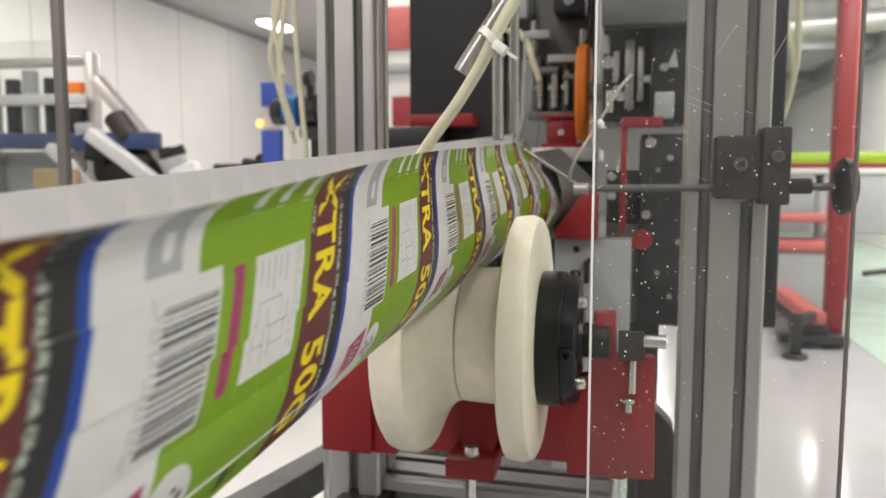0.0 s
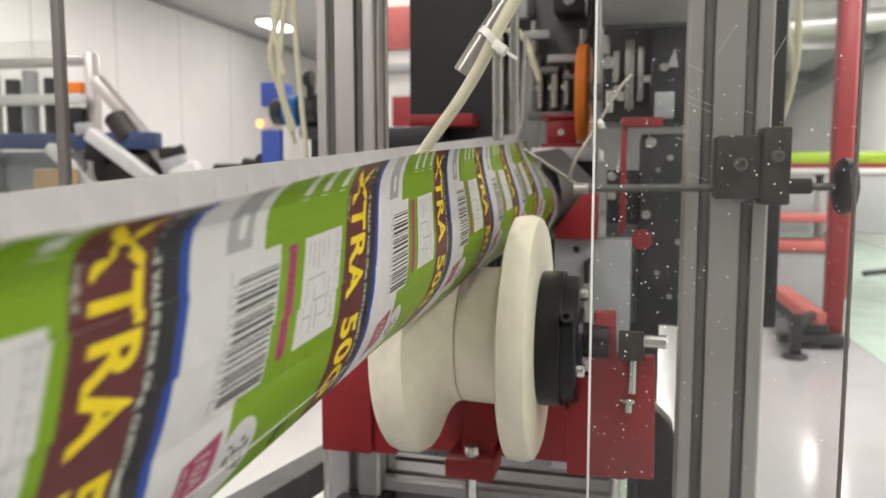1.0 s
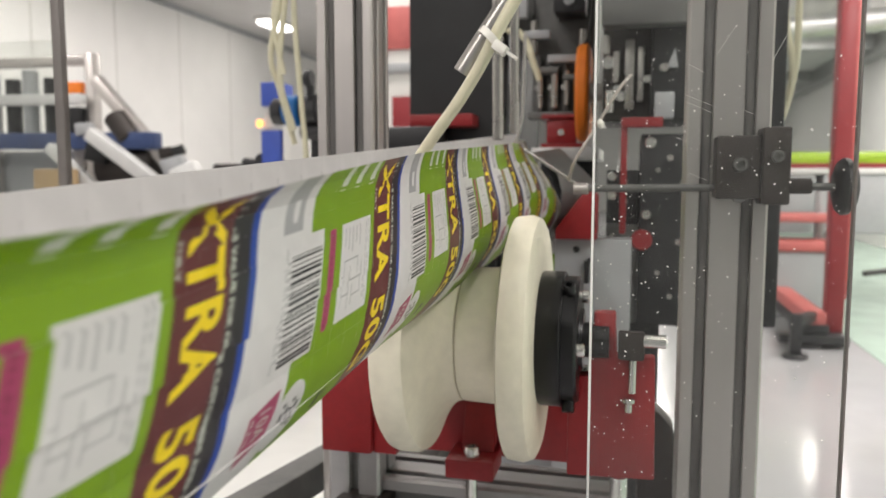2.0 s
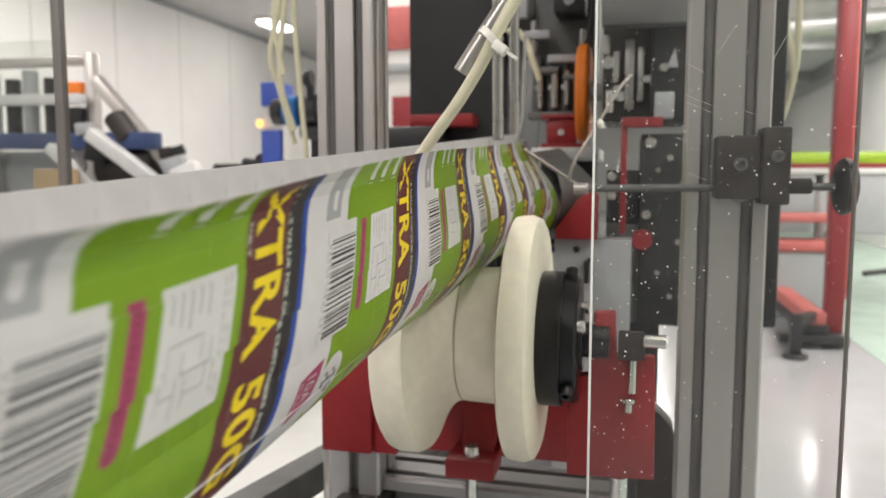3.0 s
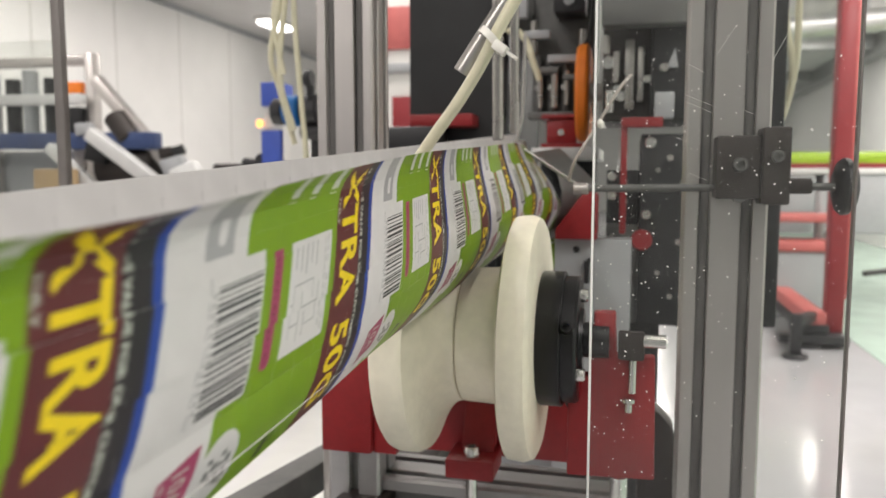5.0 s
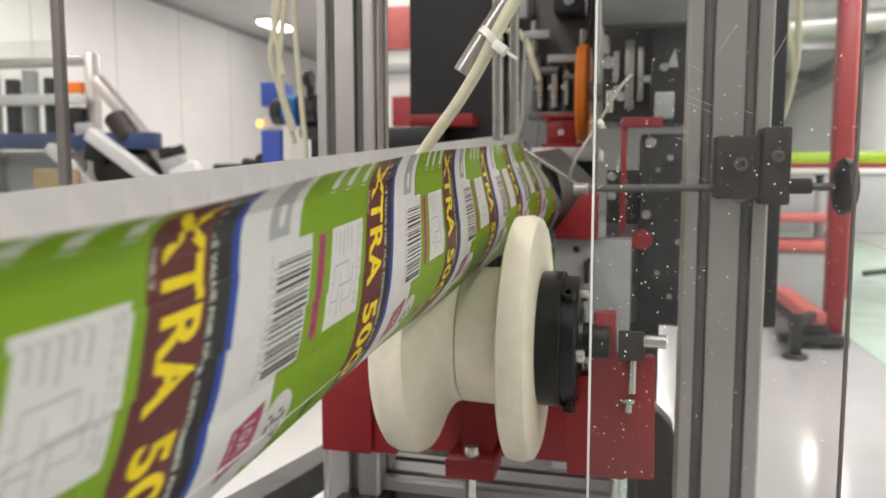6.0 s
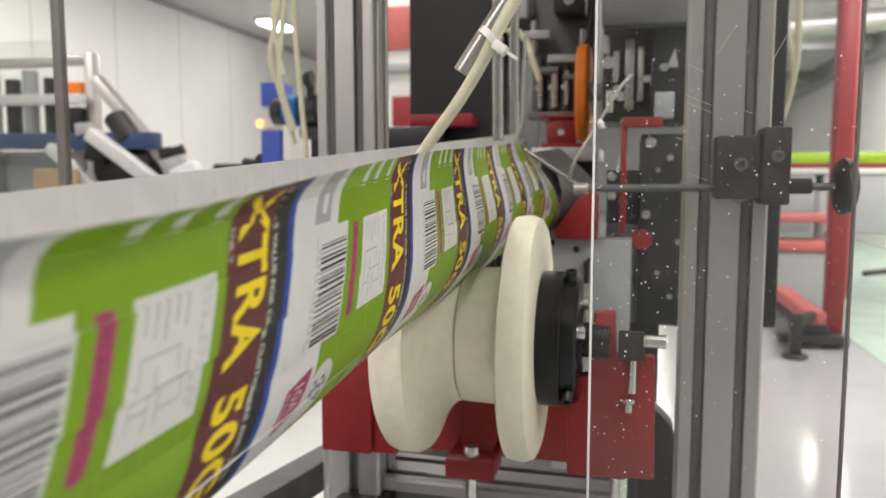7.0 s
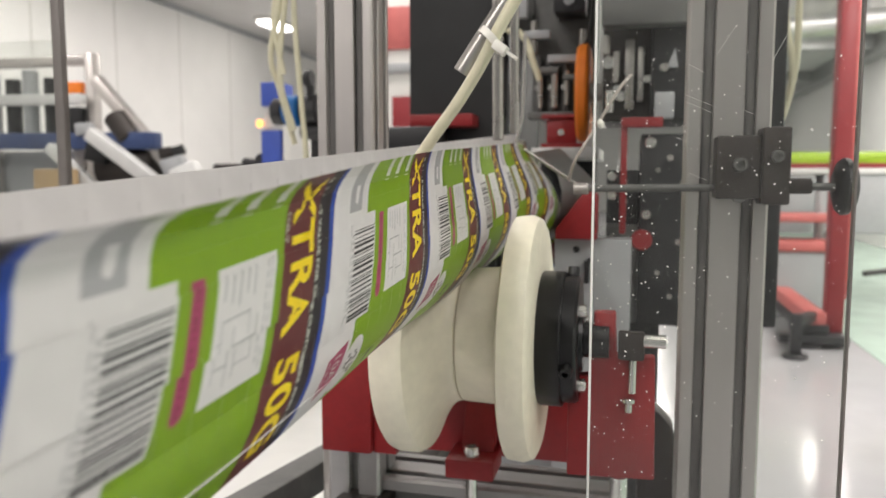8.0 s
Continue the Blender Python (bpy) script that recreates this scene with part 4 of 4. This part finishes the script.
# how the near wall leans (degrees from plumb) at distances round it and along it, and the line of its top
ROUND = (-0.018, 0.0, 0.008, 0.018, 0.036, 0.054, 0.072, 0.095, 0.12)
ALONG = (0.10, 0.20, 0.33, 0.50, 0.70, 0.90)
LEAN = np.array([(98.8, 71.6, 46.1, 24.5, 6.6, -18.0), (64.5, 37.1, 13.1, -0.9, -11.7, -28.0), (2.7, 5.1, -1.7, -10.5, -20.3, -36.0),
                 (-3.0, 1.4, -3.8, -14.5, -25.0, -40.0), (17.1, 6.6, -4.6, -14.0, -21.4, -36.0), (14.8, 9.2, 9.9, 4.3, -3.0, -20.0),
                 (18.8, 27.4, 35.3, 29.1, 20.6, 4.0), (56.1, 57.2, 49.1, 43.7, 38.7, 29.0), (83.9, 76.9, 70.1, 64.7, 59.8, 55.5)])
LINE_X = (-0.0858, -0.0862, -0.0935, -0.1023, -0.1110, -0.1196)
LINE_Z = (1.0395, 1.0487, 1.0582, 1.0670, 1.0786, 1.0930)
DIP, DIP_RATE = 0.70, 0.40             # the film sinks towards the collar from here on
TURN, RAD = 1.03, 0.07                 # then it dives into the machine
STEPS = np.linspace(-0.018, 0.12, 139)


def section_line(lean):
    """The cross-section (x, z) at STEPS for a column of leans at ROUND, with its zero at distance 0."""
    a = np.radians(np.interp(STEPS, ROUND, lean))
    w = np.diff(STEPS)
    x = np.concatenate([[0], np.cumsum(-(np.sin(a[1:]) + np.sin(a[:-1])) / 2 * w)])
    z = np.concatenate([[0], np.cumsum(-(np.cos(a[1:]) + np.cos(a[:-1])) / 2 * w)])
    return a, x - np.interp(0, STEPS, x), z - np.interp(0, STEPS, z)


MEAN_A, MEAN_X, MEAN_Z = section_line(LEAN[:, 1:5].mean(axis=1))


def film_print():
    """One print laid flat: s along the film, c round it; the layer is kept in z."""
    b = bmesh.new()

    def poly(pts, m, layer):
        f = b.faces.new([b.verts.new((p[0], p[1], layer * LAYER)) for p in pts])
        f.material_index = m

    def rect(s0, s1, c0, c1, m, layer=1):
        poly([(s0, c0), (s1, c0), (s1, c1), (s0, c1)], m, layer)

    def pill(s0, s1, c0, c1, m, layer):
        r, n = (s1 - s0) / 2, 8
        pts = [(s0 + r - r * math.cos(math.pi * k / n), c1 - r + r * math.sin(math.pi * k / n)) for k in range(n + 1)]
        poly([(s1, c0), (s0, c0)] + pts, m, layer)

    def disc(s, c, rs, rc, m, layer):
        poly([(s + rs * math.cos(2 * math.pi * k / 20), c + rc * math.sin(2 * math.pi * k / 20)) for k in range(20)], m, layer)

    def words(text, s0, s1, c0, c1, m, layer, bold=0.0, gap=1.0):
        """Letters that read down the film from c0 to c1, their tops pointing along it from s0 to s1."""
        cu = bpy.data.curves.new("letters", "FONT")
        cu.body, cu.size, cu.offset, cu.resolution_u, cu.space_character = text, 1.0, bold, 3, gap
        cu.fill_mode = "FRONT"
        ob = bpy.data.objects.new("letters", cu)
        me = ob.to_mesh()
        xs, ys = [v.co.x for v in me.vertices], [v.co.y for v in me.vertices]
        x0, y0 = min(xs), min(ys)
        kx, ky = (c1 - c0) / (max(xs) - x0), (s1 - s0) / (max(ys) - y0)
        vs = [b.verts.new((s0 + (v.co.y - y0) * ky, c0 + (v.co.x - x0) * kx, layer * LAYER)) for v in me.vertices]
        for p in me.polygons:
            try:
                b.faces.new([vs[i] for i in p.vertices]).material_index = m
            except ValueError:
                pass
        ob.to_mesh_clear()
        bpy.data.objects.remove(ob)
        bpy.data.curves.remove(cu)

    rnd = random.Random(3)
    lo, hi = TOP_EDGE + 0.002, BOTTOM + 0.004
    rect(0, REPEAT, lo, hi, WHITE, 0)
    rect(0, REPEAT, lo, hi, INNER, -2)
    # green field, stepped round the bar code
    rect(0.0315, 0.0890, lo, 0.0180, GREEN)
    rect(0.0410, 0.0890, 0.0180, 0.0530, GREEN)
    rect(0.0295, 0.0890, 0.0530, hi, GREEN)
    # maroon band with its lettering, dark band, blue line
    rect(0.0890, 0.1108, lo, hi, MAROON)
    rect(0.1108, 0.1202, lo, hi, NAVY)
    rect(0.1202, 0.1236, lo, hi, BLUE)
    words("E", 0.0938, 0.1085, -0.0105, -0.0010, YELLOW, 2, 0.03)
    words("XTRA", 0.0938, 0.1085, 0.0008, 0.0446, YELLOW, 2, 0.03, 1.06)
    words("50G", 0.0942, 0.1092, 0.0512, 0.0800, YELLOW, 2, 0.03, 1.06)
    words("BONUS VALUE FOR OUR CUSTOMERS AND THIS", 0.1113, 0.1137, 0.0015, 0.0800, PALE, 2, 0.03)
    words("ONLY", 0.0897, 0.0915, 0.0080, 0.0185, PALE, 2, 0.02)
    # bar code with its row of figures as bars
    rect(0.0150, 0.0410, 0.0178, 0.0545, WHITE, 2)
    c = 0.0226
    while c < 0.0524:
        w = rnd.choice((0.00033, 0.00033, 0.00066, 0.00100))
        long = 0.0388 if rnd.random() > 0.08 else 0.0393
        rect(0.0192, long + 0.0012, c, c + w, BLACK, 3)
        c += w + rnd.choice((0.00033, 0.0005, 0.0007, 0.0010))
    for k in range(13):
        rect(0.0172, 0.0184, 0.0235 + k * 0.0022, 0.0248 + k * 0.0022, GREY, 3)
    for k in range(7):
        rect(0.0156, 0.0161, 0.0200 + k * 0.0050, 0.0238 + k * 0.0050, SILVER, 3)
    # pink strip with fine print, diagram panel
    pill(0.0460, 0.0512, 0.0192, 0.0508, PINK, 2)
    for k in range(14):
        rect(0.0480, 0.0487, 0.0207 + k * 0.0021, 0.0222 + k * 0.0021 - 0.0004 * (k % 3), MAROON, 3)
    rect(0.0565, 0.0848, 0.0188, 0.0506, WHITE, 2)
    for k in range(10):
        rect(0.0800, 0.0806, 0.0205 + k * 0.0027, 0.0225 + k * 0.0027, SILVER, 3)
        if k % 4 != 3:
            rect(0.0822, 0.0828, 0.0200 + k * 0.0029, 0.0223 + k * 0.0029, SILVER, 3)
    for k in range(5):
        rect(0.0595 + 0.0035 * k, 0.0602 + 0.0035 * k, 0.0205, 0.0265 + 0.0012 * (k % 3), SILVER, 3)
    for s0, s1, c0, c1 in ((0.0600, 0.0604, 0.031, 0.046), (0.0604, 0.0730, 0.0310, 0.0315), (0.0655, 0.0660, 0.0335, 0.0480), (0.0604, 0.0655, 0.0424, 0.0429), (0.0660, 0.0770, 0.0380, 0.0385), (0.0726, 0.0730, 0.0315, 0.0370),
                           (0.0580, 0.0600, 0.0360, 0.0364), (0.0690, 0.0695, 0.0400, 0.0470), (0.0765, 0.0770, 0.0330, 0.0440), (0.0695, 0.0765, 0.0436, 0.0440)):
        rect(s0, s1, c0, c1, GREY, 3)
    # pale bars at the top, faded seal by the bar code
    for s in (0.0505, 0.0640, 0.0795):
        pill(s, s + 0.0052, lo, 0.0096, PALE, 2)
    rect(0.0130, 0.0250, lo, 0.0160, SILVER, 1)
    pill(0.0180, 0.0215, 0.007, 0.0135, WHITE, 2)
    # pink tag and white roundel near the bottom
    poly([(0.0110, 0.0640), (0.0262, 0.0608), (0.0262, 0.0745), (0.0110, 0.0785)], PINK, 2)
    words("10A", 0.0165, 0.0228, 0.0645, 0.0735, PALE, 3)
    for k in range(4):
        rect(0.0128, 0.0136, 0.0650 + k * 0.0029, 0.0672 + k * 0.0029, PALE, 3)
    disc(0.0370, 0.0735, 0.0100, 0.0115, WHITE, 2)
    for k in range(4):
        rect(0.0325 + 0.003 * k, 0.0345 + 0.003 * k, 0.0680 + 0.002 * (k % 2), 0.0740 + 0.0015 * k, BLACK, 3)
    rect(0.0640, 0.0680, 0.0760, 0.0830, BLACK, 2)
    rect(0.0700, 0.0715, 0.0765, 0.0800, BLACK, 2)
    bmesh.ops.triangulate(b, faces=[f for f in b.faces if len(f.verts) > 4])
    return b


LAYER = 0.000012                       # thickness of an ink layer
LAP = 0.00015                          # the strips lap over one another by this


def film_strips(c0, c1):
    """Meshes for one print between c0 and c1 round the film, cut across into rigid strips about the middle of that row."""
    flat = film_print()
    for v in flat.verts:
        v.co.y -= 0.003
        v.co.x -= SHEAR * (v.co.y - 0.02)
    for co, no in ((c0 - 0.0001, -1), (c1 + 0.0001, 1)):
        bmesh.ops.bisect_plane(flat, geom=flat.verts[:] + flat.edges[:] + flat.faces[:], plane_co=(0, co, 0), plane_no=(0, no, 0), clear_outer=True)
    n = max(2, round((c1 - c0) / 0.003))
    for k in range(1, n):
        bmesh.ops.bisect_plane(flat, geom=flat.verts[:] + flat.edges[:] + flat.faces[:], plane_co=(0, c0 + (c1 - c0) * k / n, 0), plane_no=(0, 1, 0))
    whole = bmesh.new()
    base = bpy.data.meshes.new("flat_print")
    flat.to_mesh(base)
    flat.free()
    for shift in (-1, 0, 1, 2):
        n = len(whole.verts)
        whole.from_mesh(base)
        whole.verts.ensure_lookup_table()
        for v in whole.verts[n:]:
            v.co.x += shift * REPEAT
    out = []
    step, mid = REPEAT / CUTS, (c0 + c1) / 2
    mx, mz = np.interp(mid, STEPS, MEAN_X), np.interp(mid, STEPS, MEAN_Z)
    for k in range(CUTS):
        b = whole.copy()
        for co, no in ((k * step - LAP, (-1, 0, 0)), ((k + 1) * step + LAP, (1, 0, 0))):
            bmesh.ops.bisect_plane(b, geom=b.verts[:] + b.edges[:] + b.faces[:], plane_co=(co, 0, 0), plane_no=no, clear_outer=True)
        for v in b.verts:
            a = np.interp(v.co.y, STEPS, MEAN_A)
            v.co = (np.interp(v.co.y, STEPS, MEAN_X) - mx + v.co.z * math.cos(a), v.co.x - k * step, np.interp(v.co.y, STEPS, MEAN_Z) - mz - v.co.z * math.sin(a))
        me = bpy.data.meshes.new("film_strip")
        bmesh.ops.remove_doubles(b, verts=b.verts[:], dist=1e-6)
        b.to_mesh(me)
        b.free()
        for m in FILM:
            me.materials.append(m)
        for p in me.polygons:
            p.use_smooth = True
        out.append(me)
    whole.free()
    bpy.data.meshes.remove(base)
    return out


def sink(d):
    """How far the film has sunk at d, and the slope and onward run of its dive."""
    if d <= TURN:
        e = max(0.0, d - DIP)
        return d, DIP_RATE * e * e, -2 * DIP_RATE * e
    e = TURN - DIP
    a = min((d - TURN) / RAD, math.pi / 2)
    rest = max(0.0, d - TURN - RAD * math.pi / 2)
    return TURN + RAD * math.sin(a), DIP_RATE * e * e + RAD * (1 - math.cos(a)) + rest, -2 * DIP_RATE * e * math.cos(a) - a


REACH = np.arange(-1.4, 2.5, 0.002)


def eased(at, values):
    """Values given at ALONG, with the corners rounded off."""
    return np.mean([np.interp(at + h, ALONG, values) for h in np.linspace(-0.045, 0.045, 9)], axis=0)


def film_rows(spans):
    """For each row round the near wall: where its middle runs at REACH, and how far it leans from the mean."""
    sunk = [sink(d) for d in REACH]
    run = np.array([q[0] for q in sunk])
    e = np.clip(run, ALONG[0] - 0.05, ALONG[-1])
    rise, side = (LINE_Z[-1] - LINE_Z[1]) / 0.70, (LINE_X[-1] - LINE_X[2]) / 0.57
    line_x = eased(e, LINE_X) + (run - e) * np.where(run > e, side, 0.02)
    line_z = eased(e, LINE_Z) + (run - e) * rise - np.array([q[1] for q in sunk])
    pitch = math.atan(rise) + np.array([q[2] for q in sunk])
    leans = np.array([eased(e, r) for r in LEAN])
    lines = [section_line(leans[:, k]) for k in range(len(REACH))]
    out = {}
    for c0, c1 in spans:
        mid, inside = (c0 + c1) / 2, (STEPS >= c0) & (STEPS <= c1)
        x = np.array([np.interp(mid, STEPS, q[1]) for q in lines])
        z = np.array([np.interp(mid, STEPS, q[2]) for q in lines])
        turn = np.array([(q[0][inside] - MEAN_A[inside]).mean() for q in lines])
        out[c0, c1] = np.stack([line_x + x, run * 0.9976 - z * np.sin(pitch), line_z + z * np.cos(pitch), turn])
    return out


def film_pose(d, path):
    """The pose of a strip d metres along the path: its ends lie on the row's line."""
    step = REPEAT / CUTS
    p, q = (Vector([np.interp(u, REACH, path[k]) for k in range(3)]) for u in (d, d + step))
    turn = np.interp(d + step / 2, REACH, path[3])
    y = (q - p).normalized()
    x = y.cross(Vector((0, 0, 1)) if abs(y.z) < 0.9 else Vector((0, 1, 0.2))).normalized()
    z = x.cross(y)
    m = Matrix(((x.x, y.x, z.x, p.x), (x.y, y.y, z.y, p.y), (x.z, y.z, z.z, p.z), (0, 0, 0, 1))) @ Matrix.Rotation(turn, 4, "Y")
    return m


FAR_TOP = Vector((-0.1585, 0.0, 1.0344))   # top edge of the wall behind, abreast of the camera


def far_pose(d):
    run, drop, slope = sink(d)
    if d < TURN:
        drop, slope = 0.0, 0.0
    rise = math.atan(0.0747)
    return Matrix.Translation(FAR_TOP + Vector((0, run * math.cos(rise), run * math.sin(rise) - drop))) @ Matrix.Rotation(rise + slope, 4, "X")


def far_wall_strip(step):
    """The plain white inside of the film's other wall, bending under at the bottom."""
    b = bmesh.new()
    pts = [(0.0, 0.0), (-0.0012, -0.015), (-0.0015, -0.032), (0.0, -0.050)] + [(0.03 - 0.03 * math.cos(math.pi / 2 * k / 6), -0.050 - 0.028 * math.sin(math.pi / 2 * k / 6)) for k in range(1, 7)]
    ends = [[b.verts.new((x, y, z)) for x, z in pts] for y in (-LAP, step + LAP)]
    for k in range(len(pts) - 1):
        b.faces.new((ends[0][k], ends[1][k], ends[1][k + 1], ends[0][k + 1]))
    bmesh.ops.solidify(b, geom=b.faces[:], thickness=0.00012)
    return mesh_of("film_strip", b, M_FILM_INNER)


def build_film():
    t = thing("printed_film_web", "glossy green and maroon printed packaging film folded into trough", "packaging film")
    strips = []
    step = REPEAT / CUTS
    for row in zip(ROWS, ROWS[1:]):
        meshes = film_strips(*row)
        for n in range(-round(1.15 / step), round(1.15 / step)):
            ob = new("film_strip", meshes[n % CUTS])
            ob.parent = t
            strips.append((n * step, row, ob))
    wide = REPEAT / 5
    me = far_wall_strip(wide)
    for n in range(-round(1.25 / wide), round(1.15 / wide)):
        ob = new("film_strip", me)
        ob.parent = t
        strips.append((n * wide, None, ob))
    return strips


strips = build_film()


def motions():
    times = [0.0, 1 / 30] + [k * 4 / 30 for k in range(1, 60)] + [8.0 - 1 / 30, 8.0]
    paths = film_rows({row for _, row, _ in strips if row})
    for d, row, ob in strips:
        walk(ob, [(t, film_pose(START + d + SPEED * t, paths[row]) if row else far_pose(START + d + SPEED * t)) for t in times])
    turn = 360.0 / 3 / 0.81
    walk(roller, [(t, pose(*ROLLER, -turn * t + 60.0)) for t in times])


motions()
